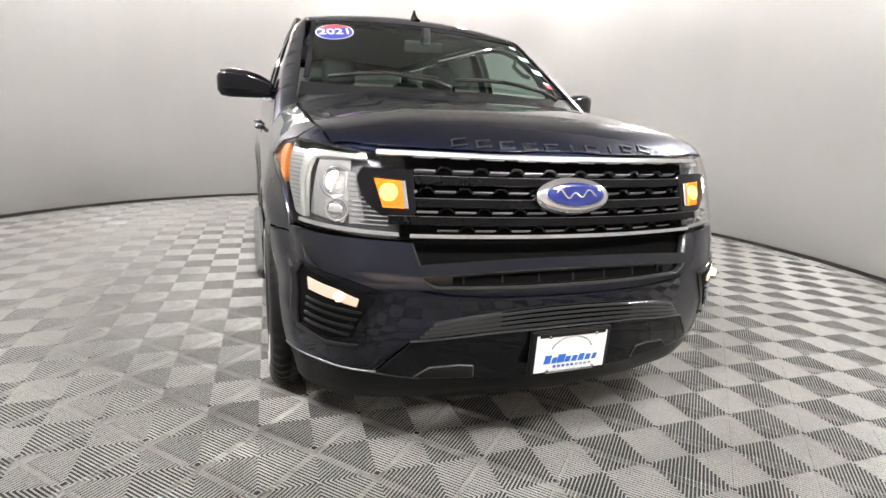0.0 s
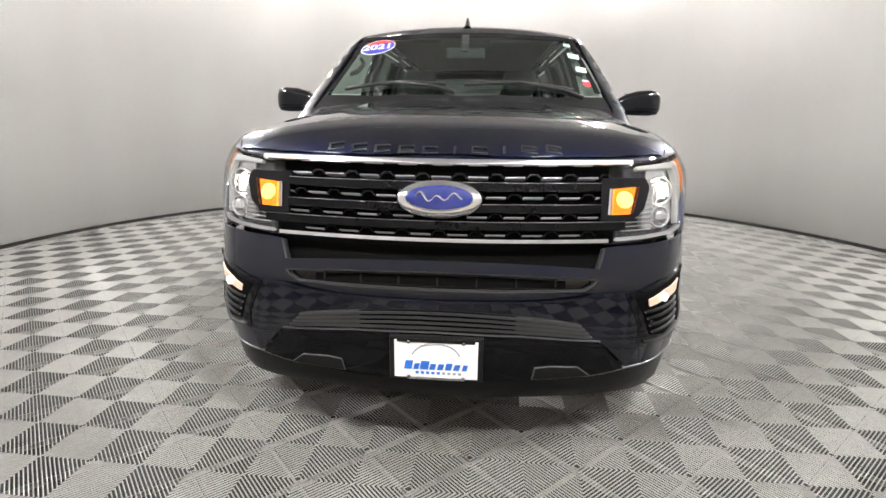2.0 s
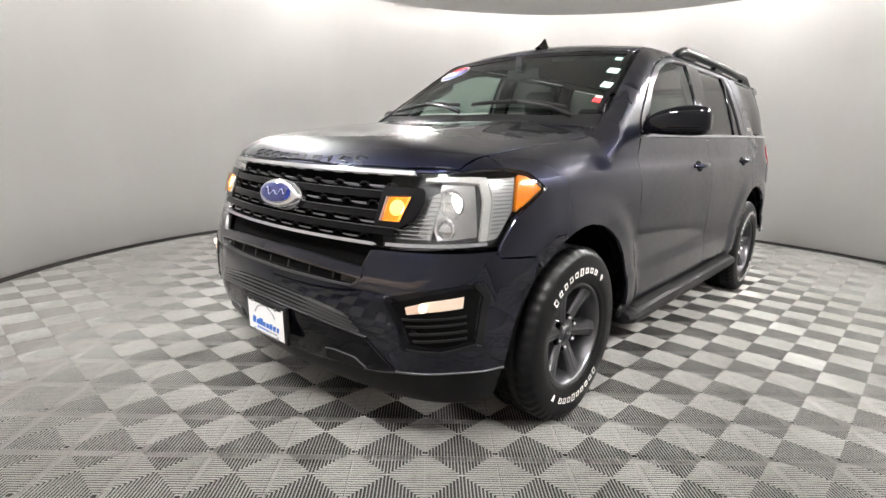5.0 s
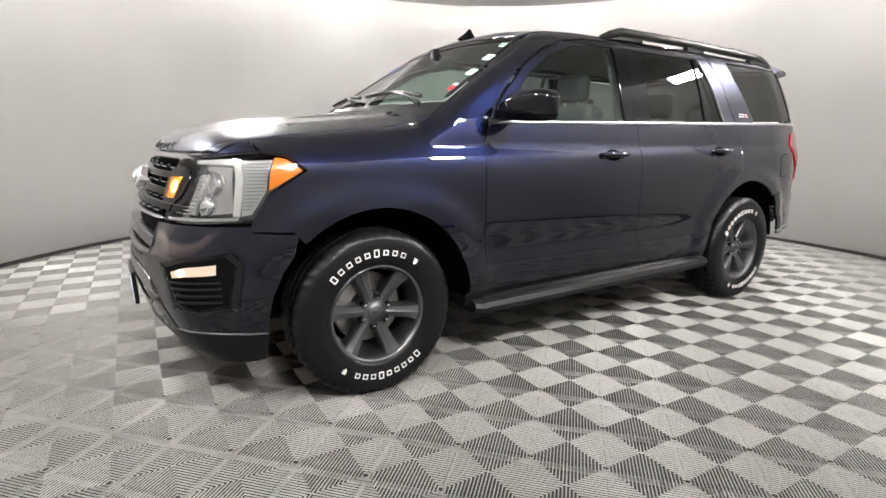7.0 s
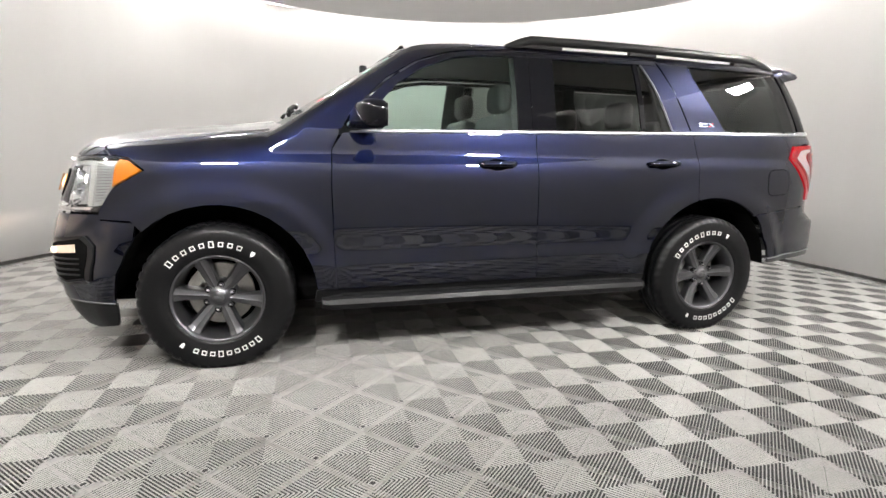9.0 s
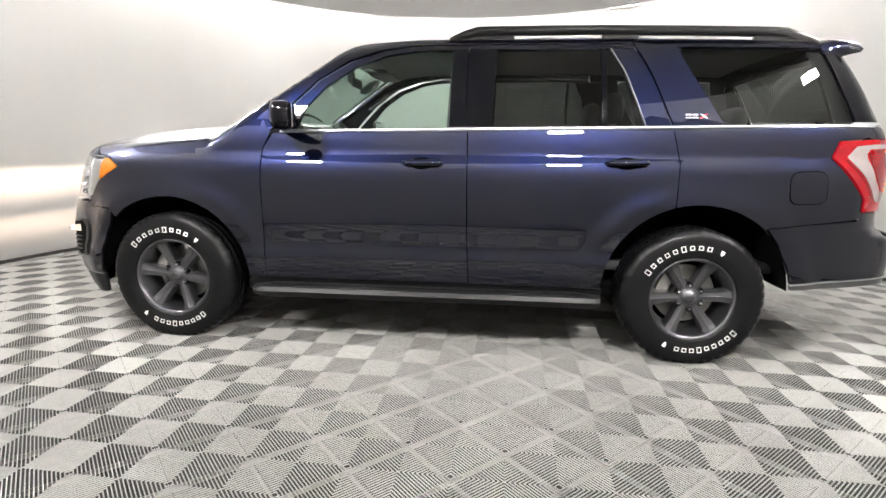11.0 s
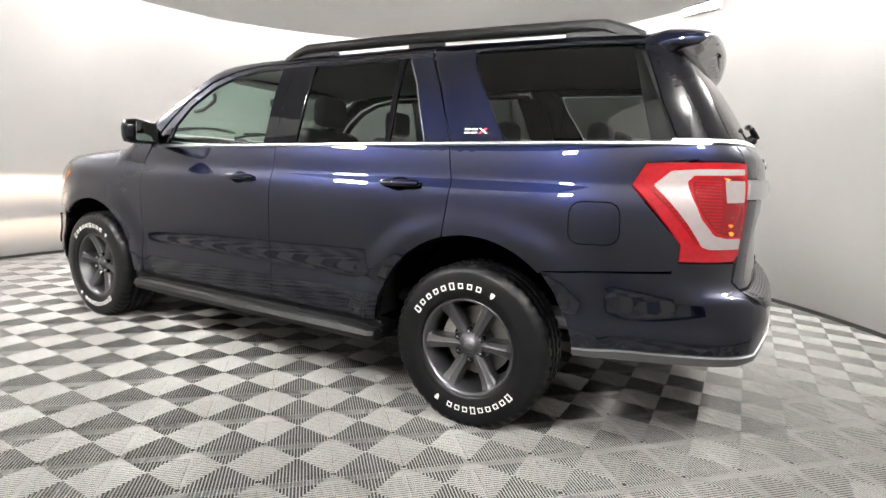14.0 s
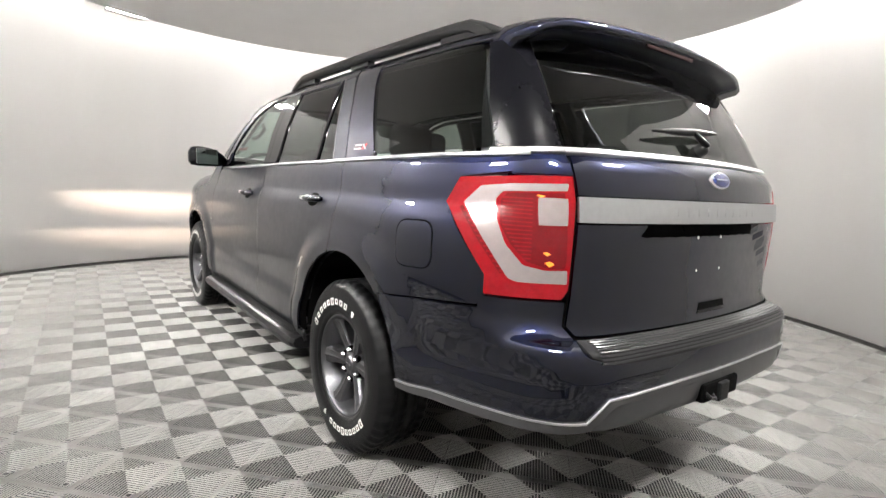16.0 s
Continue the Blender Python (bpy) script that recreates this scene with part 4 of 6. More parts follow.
def headlamp(s):
    outline = [fy(0.575, 1.100), fy(0.58, 1.116), fy(0.66, 1.130), fy(0.78, 1.140), fx(2.10, 1.154), fx(2.03, 1.157), fx(1.938, 1.140), fx(1.868, 1.084), fx(2.02, 0.990), fx(2.087, 0.89), fx(2.095, 0.872), fy(0.80, 0.872), fy(0.605, 0.864)]
    inner = [fy(0.60, 0.866), fy(0.80, 0.874), fx(2.09, 0.874), fx(2.02, 0.985), fx(1.878, 1.084), fx(1.94, 1.136), fx(2.10, 1.150), fy(0.66, 1.127), fy(0.585, 1.112)]
    h = panel("headlamp", "front", inner, LAMP_GREY, car, out=-0.055, th=0.03, step=0.05, sgn=s, label="lit headlamp with a clear cover")
    panel("lamp_cover", "front", outline, LENS, h, 0.002, out=0.0, th=0.004, step=0.05, sgn=s, label="clear lamp cover")
    # bright light guide along the outer edge, C shaped
    guide = [fy(0.70, 1.126), fx(2.165, 1.136), fx(2.110, 1.136), fx(2.112, 1.05), fx(2.136, 0.900), fx(2.162, 0.900), fx(2.140, 1.05), fx(2.140, 1.112), fy(0.80, 1.116), fy(0.70, 1.114)]
    side = [fx(2.106, 1.132), fx(1.990, 1.140), fx(2.028, 1.00), fx(2.090, 0.905), fx(2.130, 0.900), fx(2.108, 1.05)]
    panel("ribbed_reflector", "front", side, LAMP_PANEL, h, out=-0.026, th=0.016, step=0.035, sgn=s, label="pale ribbed reflector")
    panel("lower_edge", "front", [fy(0.61, 0.872), fy(0.80, 0.880), fx(2.14, 0.884), fx(2.14, 0.896), fy(0.80, 0.893), fy(0.61, 0.884)], REFLECTOR, h, out=-0.012, th=0.02, step=0.04, sgn=s)
    panel("light_guide", "front", guide, CLEAR_GUIDE, h, out=-0.022, th=0.02, step=0.035, sgn=s, label="glowing white light guide")
    # amber side marker
    amb = [fx(1.982, 1.144), fx(1.938, 1.136), fx(1.876, 1.084), fx(2.022, 0.998)]
    panel("side_marker", "front", amb, AMBER_DIM, h, 0.002, out=-0.012, th=0.02, step=0.04, sgn=s, label="amber side marker")
    # bright bowl with two lenses
    bowl = rounded([fy(0.755, 1.118), fx(2.15, 1.118), fx(2.165, 0.915), fy(0.79, 0.905), fy(0.765, 0.96)], 0.2)
    panel("reflector", "front", bowl, REFLECTOR, h, out=-0.042, th=0.02, step=0.04, sgn=s, label="silver reflector")
    for (y, z, r, mm, nm) in ((0.802, 1.034, 0.044, LAMP_WHITE, "main_lens"), (0.806, 0.945, 0.030, REFLECTOR, "lower_lens")):
        p, n = at_front(y, z, -0.030)
        p.y, n.y = p.y * s, n.y * s
        n = (n + Vector((1.2, 0, 0))).normalized()
        if nm == "main_lens":
            part(nm, disc_bm(p, n, r, 0.004, 0.018), LENS, h, smooth=True)
            part("bulb", disc_bm(p - n * 0.022, n, r * 0.86, 0.012, 0.006), mm, h, "glowing headlamp bulb", True)
        else:
            part(nm, disc_bm(p, n, r, 0.05, 0.018), mm, h, smooth=True)
        q = n.to_track_quat("X", "Z").to_matrix().to_4x4()
        bm = revolve_bm([(r + 0.004, -0.03), (r + 0.012, 0.002), (r + 0.006, 0.006), (r + 0.001, -0.002)], 28, "x")
        bmesh.ops.transform(bm, matrix=Matrix.Translation(p) @ q, verts=bm.verts)
        part("lens_ring", bm, CHROME, h, smooth=True)
    # ribbed bright panel between the bezel and the lens pair
    panel("inner_reflector", "front", [fy(0.722, 0.918), fy(0.742, 1.066), fy(0.766, 1.074), fy(0.768, 0.905)], LAMP_PANEL, h, out=-0.030, th=0.02, step=0.04, sgn=s, label="pale ribbed reflector")
    for i in range(9):
        z = 0.925 + i * 0.016
        panel("reflector_rib", "front", [fy(0.728, z), fy(0.766, z + 0.001), fy(0.766, z + 0.005), fy(0.728, z + 0.004)], RIB_GREY, h, out=-0.0275, th=0.003, step=0.06, sgn=s)
    # fine ribs of the inner cover
    for i in range(7):
        z = 0.905 + i * 0.014
        panel("lamp_rib", "front", [fy(0.64, z), fy(0.755, z + 0.002), fy(0.755, z + 0.005), fy(0.64, z + 0.003)], REFLECTOR, h, out=-0.028, th=0.01, step=0.06, sgn=s)
    for i in range(14):
        z = 0.925 + i * 0.0148
        x0 = float(np.interp(z, [0.90, 1.05, 1.15], [2.127, 2.104, 2.102]))
        x1 = float(np.interp(z, [0.92, 1.00, 1.15], [2.090, 2.034, 1.994]))
        panel("reflector_rib", "front", [fx(x0, z), fx(x1, z), fx(x1, z + 0.005), fx(x0, z + 0.005)], RIB_GREY, h, out=-0.0235, th=0.003, step=0.06, sgn=s)
    # black bezel with the amber lamp
    bez = rounded([fy(0.552, 0.936), fy(0.552, 1.078), fy(0.712, 1.080), fy(0.730, 1.045), fy(0.706, 0.972), fy(0.66, 0.936)], 0.25, 4)
    panel("indicator_bezel", "front", bez, BLACK_GLOSS, h, out=0.006, th=0.04, step=0.04, sgn=s, label="gloss black bezel")
    a = [fy(0.586, 0.957), fy(0.592, 1.042), fy(0.676, 1.048), fy(0.655, 0.959)]
    panel("indicator_bowl", "front", a, AMBER, h, out=0.0075, th=0.004, step=0.03, sgn=s)
    p, n = at_front(0.634, 1.006, 0.010)
    p.y, n.y = p.y * s, n.y * s
    part("bulb", disc_bm(p, n, 0.030, 0.004, 0.008), BULB, h, "glowing indicator bulb", True)
    panel("indicator", "front", a, AMBER_GLASS, h, out=0.024, th=0.003, step=0.03, sgn=s, label="lit amber indicator")
    panel("indicator_edge", "front", [fy(0.574, 0.957), fy(0.580, 1.042), fy(0.592, 1.042), fy(0.586, 0.957)], REFLECTOR, h, out=0.011, th=0.012, step=0.03, sgn=s)


def fog_lamp(s):
    bez = [fy(0.648, 0.690), fy(0.78, 0.728), fx(2.175, 0.752), fx(2.135, 0.70), fx(2.165, 0.52), fy(0.84, 0.487), fy(0.715, 0.496), fy(0.712, 0.57)]
    b = panel("fog_lamp_bezel", "front", rounded(bez, 0.06, 3), BLACK_GLOSS, car, out=0.004, th=0.02, step=0.035, sgn=s, label="black fog lamp bezel with a lit lamp")
    inner = [fy(0.685, 0.676), fy(0.80, 0.712), fx(2.20, 0.735), fx(2.165, 0.70), fx(2.195, 0.535), fy(0.835, 0.512), fy(0.755, 0.530), fy(0.730, 0.60)]
    # shade of the recessed well, laid over the bezel as a dark sheet
    panel("fog_lamp_well", "front", inner, DARK, b, out=0.0055, th=0.01, step=0.04, sgn=s)
    lens = [fy(0.742, 0.640), fy(0.736, 0.666), fy(0.80, 0.690), fx(2.228, 0.706), fx(2.230, 0.664), fy(0.80, 0.652)]
    panel("fog_lens", "front", rounded(lens, 0.02, 3), FOG_WHITE, b, out=0.010, th=0.012, step=0.03, sgn=s, label="lit warm white fog lamp")
    p, n = at_front(0.79, 0.670, 0.0245)
    p.y, n.y = p.y * s, n.y * s
    part("bulb", disc_bm(p, n, 0.015, 0.014, 0.004), FOG_BULB, b, "glowing fog lamp bulb", True)
    for k, z in enumerate((0.535, 0.562, 0.590, 0.616)):
        sl = [fy(0.765 - 0.012 * k, z), fx(2.215, z + 0.010), fx(2.215, z + 0.018), fy(0.76 - 0.012 * k, z + 0.008)]
        panel("bezel_slat", "front", sl, BLACK_SATIN, b, out=0.012, th=0.014, step=0.04, sgn=s)
    lip = [fx(2.175, 0.752), fx(2.130, 0.70), fx(2.160, 0.52), fx(2.185, 0.522), fx(2.155, 0.70), fx(2.195, 0.742)]
    panel("bezel_lip", "front", lip, BLACK_SATIN, b, out=0.012, th=0.014, step=0.035, sgn=s)
    foot = [fx(2.185, 0.522), fy(0.84, 0.500), fy(0.735, 0.508), fy(0.735, 0.500), fy(0.84, 0.490), fx(2.165, 0.512)]
    panel("bezel_lip", "front", foot, BLACK_SATIN, b, out=0.012, th=0.014, step=0.035, sgn=s)


FOG_BULB = mat("fog_bulb_glow", (0.8, 0.75, 0.6), 0.3, emit=(1.0, 0.72, 0.5), power=2.5)
CLEAR_GUIDE = mat("white_light_guide", (0.24, 0.24, 0.23), 0.25, 0.2, 0.3, 0.06, 40, emit=(1.0, 0.97, 0.93), power=0.12)
LAMP_PANEL = mat("pale_grey_reflector", (0.27, 0.27, 0.265), 0.3, 0.3, 0.2, 0.08, 30)
RIB_GREY = mat("grey_reflector_rib", (0.15, 0.15, 0.15), 0.3, 0.5, 0.2)
SATIN_GREY = mat("satin_grey_trim", (0.09, 0.09, 0.093), 0.34, 0.6, 0.0, 0.1, 12)
for s in (1, -1):
    headlamp(s)
    fog_lamp(s)


# ---------------------------------------------------------------- rear
RED_DARK = mat("unlit_dark_red_lens", (0.012, 0.002, 0.003), 0.2, 0, 0.1, spec=0.3)


def rear_panels():
    def sym(half):
        return half + [(-a, b) for a, b in half[::-1] if abs(a) > 1e-6]

    up = [ry(0, 1.221), ry(0.4, 1.221), ry(0.712, 1.221), ry(0.712, 1.352), ry(0.4, 1.354), ry(0, 1.356)]
    gate = panel("tailgate", "rear", sym(up), PAINT, car, 0.003, step=0.05)
    lo = [ry(0, 0.766), ry(0.4, 0.766), ry(0.700, 0.770), ry(0.720, 0.80), ry(0.712, 0.885), ry(0.712, 1.135), ry(0.4, 1.135), ry(0, 1.135)]

    def recess(p):
        y, z = np.abs(p[:, 1]), p[:, 2]
        w = np.interp(z, [0.80, 0.96, 1.135], [0.62, 0.575, 0.43])
        a = np.clip((w - y) / 0.035, 0, 1)
        return -0.032 * a * a * (3 - 2 * a) * np.clip((z - 0.80) / 0.30, 0, 1)
    panel("tailgate_lower", "rear", sym(lo), PAINT, gate, 0.003, step=0.025, lift=recess)
    panel("tailgate_bar", "rear", sym([ry(0, 1.138), ry(0.4, 1.138), ry(0.712, 1.138), ry(0.712, 1.219), ry(0.4, 1.219), ry(0, 1.219)]), SATIN_CHROME, gate, 0.001, out=0.014, th=0.02, step=0.05, label="wide satin silver bar across the tailgate")
    for i in range(10):
        y = (i - 4.5) * 0.062
        panel("bar_mark", "rear", [ry(y - 0.019, 1.165), ry(y + 0.019, 1.165), ry(y + 0.019, 1.193), ry(y - 0.019, 1.193)], SATIN_CHROME, gate, out=0.0155, th=0.004, step=0.05)
    panel("grab_recess", "rear", [ry(-0.19, 1.108), ry(0.19, 1.108), ry(0.21, 1.134), ry(-0.21, 1.134)], DARK, gate, out=-0.022, th=0.02, step=0.05)
    panel("gate_trim", "rear", sym([ry(0, 1.362), ry(0.4, 1.360), ry(0.716, 1.357), ry(0.716, 1.372), ry(0.4, 1.375), ry(0, 1.378)]), SATIN_CHROME, gate, out=0.006, th=0.02, step=0.05, label="thin satin chrome strip below the rear glass")
    glass = [ry(0, 1.384), ry(0.4, 1.382), ry(0.708, 1.378), ry(0.688, 1.58), ry(0.660, 1.765), ry(0.4, 1.785), ry(0, 1.79)]
    panel("rear_screen", "rear", sym(glass), PRIVACY, gate, 0.003, out=-0.004, th=0.006, step=0.07, label="dark tinted rear screen")
    latch = [ry(-0.125, 0.797), ry(0.085, 0.797), ry(0.070, 0.836), ry(-0.115, 0.836)]
    # shade of the handle's recess as a dark patch on the gate
    panel("gate_handle_recess", "rear", latch, DARK, gate, out=0.0015, th=0.012, step=0.03)
    panel("gate_handle", "rear", [ry(-0.12, 0.800), ry(0.08, 0.800), ry(0.075, 0.809), ry(-0.115, 0.809)], BLACK_SATIN, gate, out=0.004, th=0.012, step=0.03)
    for y, z in ((-0.088, 1.083), (0.088, 1.083), (-0.088, 0.958), (0.088, 0.958)):
        p, n = at_rear(y, z, -0.004 - 0.100 * (z - 0.80))
        part("plate_screw", disc_bm(p, n, 0.008, 0.01, 0.004, 12), WHITE, gate)
    # small oval on the gate
    p, n = at_rear(0.0, 1.300, 0.003)
    q = Matrix.Translation(p) @ n.to_track_quat("X", "Z").to_matrix().to_4x4()
    for nm, rw, rh, d, mm in (("rear_badge", 0.075, 0.033, 0.006, CHROME), ("rear_badge_field", 0.066, 0.027, 0.008, BLUE)):
        bm = revolve_bm([(1, -0.004), (1, d * 0.6), (0.9, d), (0.001, d + 0.002)], 32, "x")
        bmesh.ops.transform(bm, matrix=q @ Matrix.Diagonal((1, rw, rh, 1)), verts=bm.verts)
        part(nm, bm, mm, gate, smooth=True)
    bm = box_bm(0.002, 0.08, 0.006, (0.0105, 0, 0.002), 0)
    bmesh.ops.transform(bm, matrix=q, verts=bm.verts)
    part("rear_badge_mark", bm, CHROME, gate)

    # bumper
    b = [ry(0, 0.757), ry(0.62, 0.757), ry(0.705, 0.762), ry(0.726, 0.80), ry(0.722, 0.88), rx(-2.415, 0.882), rx(-2.41, 0.838), rx(-2.15, 0.818), rx(-1.905, 0.797), rx(-1.965, 0.72), rx(-2.03, 0.60), rx(-2.062, 0.492), rx(-2.3, 0.505), ry(0.78, 0.512), ry(0.71, 0.516), ry(0.648, 0.592), ry(0.3, 0.602), ry(0, 0.602)]
    bump = panel("rear_bumper", "rear", sym(b), PAINT, car, 0.002, step=0.04)
    trim = [rx(-2.063, 0.490), rx(-2.3, 0.503), ry(0.78, 0.510), ry(0.71, 0.514), ry(0.648, 0.590), ry(0.3, 0.600), ry(0, 0.600), ry(0, 0.570), ry(0.3, 0.570), ry(0.615, 0.562), ry(0.69, 0.482), ry(0.78, 0.470), rx(-2.3, 0.462), rx(-2.065, 0.458)]
    line = trim[:7]
    for sg in (1, -1):
        panel("bumper_trim", "rear", trim, SATIN_GREY, bump, 0.001, out=0.006, th=0.02, step=0.04, sgn=sg, label="satin grey lower bumper trim")
        panel("trim_edge", "rear", line + [(a, b - 0.006) for a, b in line[::-1]], SATIN_CHROME, bump, 0.0, out=0.0085, th=0.006, step=0.04, sgn=sg, label="thin bright edge line")
    low = [ry(0, 0.568), ry(0.3, 0.568), ry(0.612, 0.560), ry(0.685, 0.480), ry(0.62, 0.474), ry(0.3, 0.476), ry(0, 0.478)]
    panel("bumper_diffuser", "rear", sym(low), SATIN_GREY, bump, 0.001, out=0.002, th=0.02, step=0.05)
    # ribbed step pad on the bumper's top
    pad = [ry(0, 0.694), ry(0.40, 0.694), ry(0.62, 0.698), ry(0.705, 0.722), ry(0.700, 0.760), ry(0.4, 0.761), ry(0, 0.761)]
    pad = panel("step_pad", "rear", sym(pad), BLACK_SATIN, bump, 0.0, out=0.003, th=0.012, step=0.02, label="ribbed black step pad")
    for z in (0.705, 0.716, 0.727, 0.7355, 0.740, 0.7445, 0.749, 0.753, 0.757):
        t = 0.003 if z < 0.73 else 0.0011
        panel("pad_rib", "rear", sym([ry(y, z - t) for y in (0, 0.2, 0.4, 0.55, 0.675)] + [ry(y, z + t) for y in (0.675, 0.55, 0.4, 0.2, 0)]), LOUVRE, pad, out=0.0075, th=0.006, step=0.05)
    # hitch receiver
    bm = box_bm(0.06, 0.27, 0.075, (-2.788, 0.0, 0.512), 0.012)
    h = part("hitch_surround", bm, DARK, bump)
    part("hitch_receiver", box_bm(0.05, 0.075, 0.075, (-2.806, 0.0, 0.505), 0.008), BLACK_SATIN, h)
    part("hitch_loop", tube_bm([(-2.80, 0.12, 0.53), (-2.83, 0.11, 0.50), (-2.83, 0.07, 0.49), (-2.80, 0.06, 0.51)], 0.008), BLACK_SATIN, h)

    # spoiler over the rear screen
    bm = bmesh.new()
    prof = [(-2.20, 0.001), (-2.24, 0.004), (-2.34, 0.008), (-2.42, 0.004), (-2.478, -0.008), (-2.498, -0.024), (-2.484, -0.042), (-2.43, -0.054), (-2.37, -0.076), (-2.33, -0.13)]
    rows = []
    for y in np.linspace(-0.725, 0.725, 31):
        row = []
        k = 0.09 * y * y + 0.5 * max(0, abs(y) - 0.5) ** 2
        endz = 0.10 * max(0, abs(y) - 0.58) ** 2 / 0.0144 * 0.2
        for x, dz in prof:
            zz = float(roof_z(x if x > -2.45 else -2.45)) - float(np.interp(x, [-2.35, -2.2], [0.075, 0.115])) * y * y + dz - endz
            row.append(bm.verts.new((x + (k if x < -2.3 else 0), y, zz)))
        rows.append(row)
    for a, c in zip(rows, rows[1:]):
        for i in range(len(prof) - 1):
            bm.faces.new((a[i], a[i + 1], c[i + 1], c[i]))
    for row in (rows[0], rows[-1]):
        bm.faces.new(row)
    bmesh.ops.recalc_face_normals(bm, faces=bm.faces[:])
    sp = part("spoiler", bm, PAINT, car, smooth=True)
    part("brake_light", box_bm(0.014, 0.34, 0.018, (-2.472, 0, 1.812), 0.005), RED_DARK, sp, "dark red high brake light")
    # rear wiper
    p0, n0 = at_rear(0.02, 1.412, 0.020)
    w = part("rear_wiper", disc_bm(p0, n0, 0.026, 0.03, 0.016), BLACK_SATIN, car, "black rear wiper", True)
    pts = [at_rear(0.02 + 0.05 * t, 1.412 + 0.052 * t, 0.034)[0] for t in (0, 0.5, 1)]
    part("wiper_arm", tube_bm(pts, [0.020, 0.018, 0.014], 8, flat=0.6), BLACK_SATIN, w, smooth=True)
    pts = [at_rear(-0.14 + 0.46 * t, 1.480 - 0.030 * t, 0.026)[0] for t in np.linspace(0, 1, 9)]
    part("wiper_blade", tube_bm(pts, [0.004, 0.010, 0.015, 0.018, 0.019, 0.018, 0.014, 0.009, 0.005], 8, flat=0.8), BLACK_SATIN, w, smooth=True)


rear_panels()


def tail_lamp(s):
    """Outlines in degrees of turn round the tail and height."""
    o = [rx(-2.230, 1.180), rx(-2.274, 1.270), ry(0.80, 1.282), ry(0.722, 1.282), ry(0.717, 1.20), ry(0.717, 0.92), ry(0.735, 0.886), rx(-2.430, 0.886), rx(-2.430, 0.953)]
    t = panel("tail_lamp", "rear", o, RED_LENS, car, 0.003, out=0.010, th=0.03, step=0.035, sgn=s, label="lit red tail lamp with a clear band")
    stripe = [(45.2, 1.163), (44.7, 1.170), (37.9, 0.966), (39.0, 0.962)]
    panel("ribbed_stripe", "rear", stripe, RED_DEEP, t, out=0.0115, th=0.004, step=0.03, sgn=s)
    band = [(31.2, 1.256), (38.0, 1.250), (42.0, 1.240), (44.6, 1.181), (38.0, 0.950), (36.8, 0.940), (30.6, 0.941), (30.7, 0.984), (33.5, 0.982), (36.2, 0.995), (38.6, 1.06), (39.8, 1.14), (39.9, 1.20), (39.0, 1.225), (31.3, 1.234)]
    panel("clear_band", "rear", rounded(band, 0.25, 2), CLEAR_LENS, t, out=0.0125, th=0.006, step=0.03, sgn=s, label="clear silver band")
    deep = [(31.4, 1.227), (38.4, 1.220), (39.2, 1.198), (39.3, 1.12), (37.9, 1.06), (35.8, 1.008), (33.2, 0.990), (30.8, 0.990)]
    panel("deep_red_lens", "rear", rounded(deep, 0.25, 2), RED_DEEP, t, out=0.0122, th=0.006, step=0.03, sgn=s)
    rev = [(34.7, 1.210), (31.2, 1.210), (31.1, 1.127), (34.6, 1.124)]
    panel("reverse_lens", "rear", rounded(rev, 0.4, 3), CLEAR_LENS, t, out=0.014, th=0.008, step=0.03, sgn=s, label="clear reversing lamp")
    for k in range(16):
        z = 1.016 + 0.0125 * k
        edge = float(np.interp(z, [1.01, 1.06, 1.12, 1.20], [35.9, 37.6, 39.0, 38.9]))
        panel("lens_rib", "rear", [(edge, z), (35.3, z), (35.3, z + 0.004), (edge, z + 0.004)], RED_LENS, t, out=0.0134, th=0.003, step=0.06, sgn=s)
    for k in range(13):
        z = 0.968 + 0.0150 * k
        x1 = float(np.interp(z, [0.962, 1.165], [38.9, 45.0]))
        x0 = float(np.interp(z, [0.946, 1.168], [37.9, 44.6]))
        panel("lens_rib", "rear", [(x1, z), (x0, z), (x0, z + 0.005), (x1, z + 0.005)], RED_LENS, t, out=0.0125, th=0.003, step=0.06, sgn=s)
    for a, z, w, hh in ((33.4, 1.036, 0.5, 0.006), (33.0, 1.004, 0.6, 0.009), (34.4, 1.214, 0.5, 0.004)):
        panel("tail_bulb", "rear", [(a - w, z), (a, z + hh), (a + w, z + 0.004), (a, z - hh)], TAIL_GLOW, t, out=0.0146, th=0.003, step=0.03, sgn=s, label="glowing orange tail bulb")


TAIL_GLOW = mat("tail_bulb_glow", (0.8, 0.2, 0.02), 0.3, emit=(1.0, 0.22, 0.03), power=0.8)
for s in (1, -1):
    tail_lamp(s)

# ---------------------------------------------------------------- wheels
TYRE_R, RIM_R = 0.402, 0.236


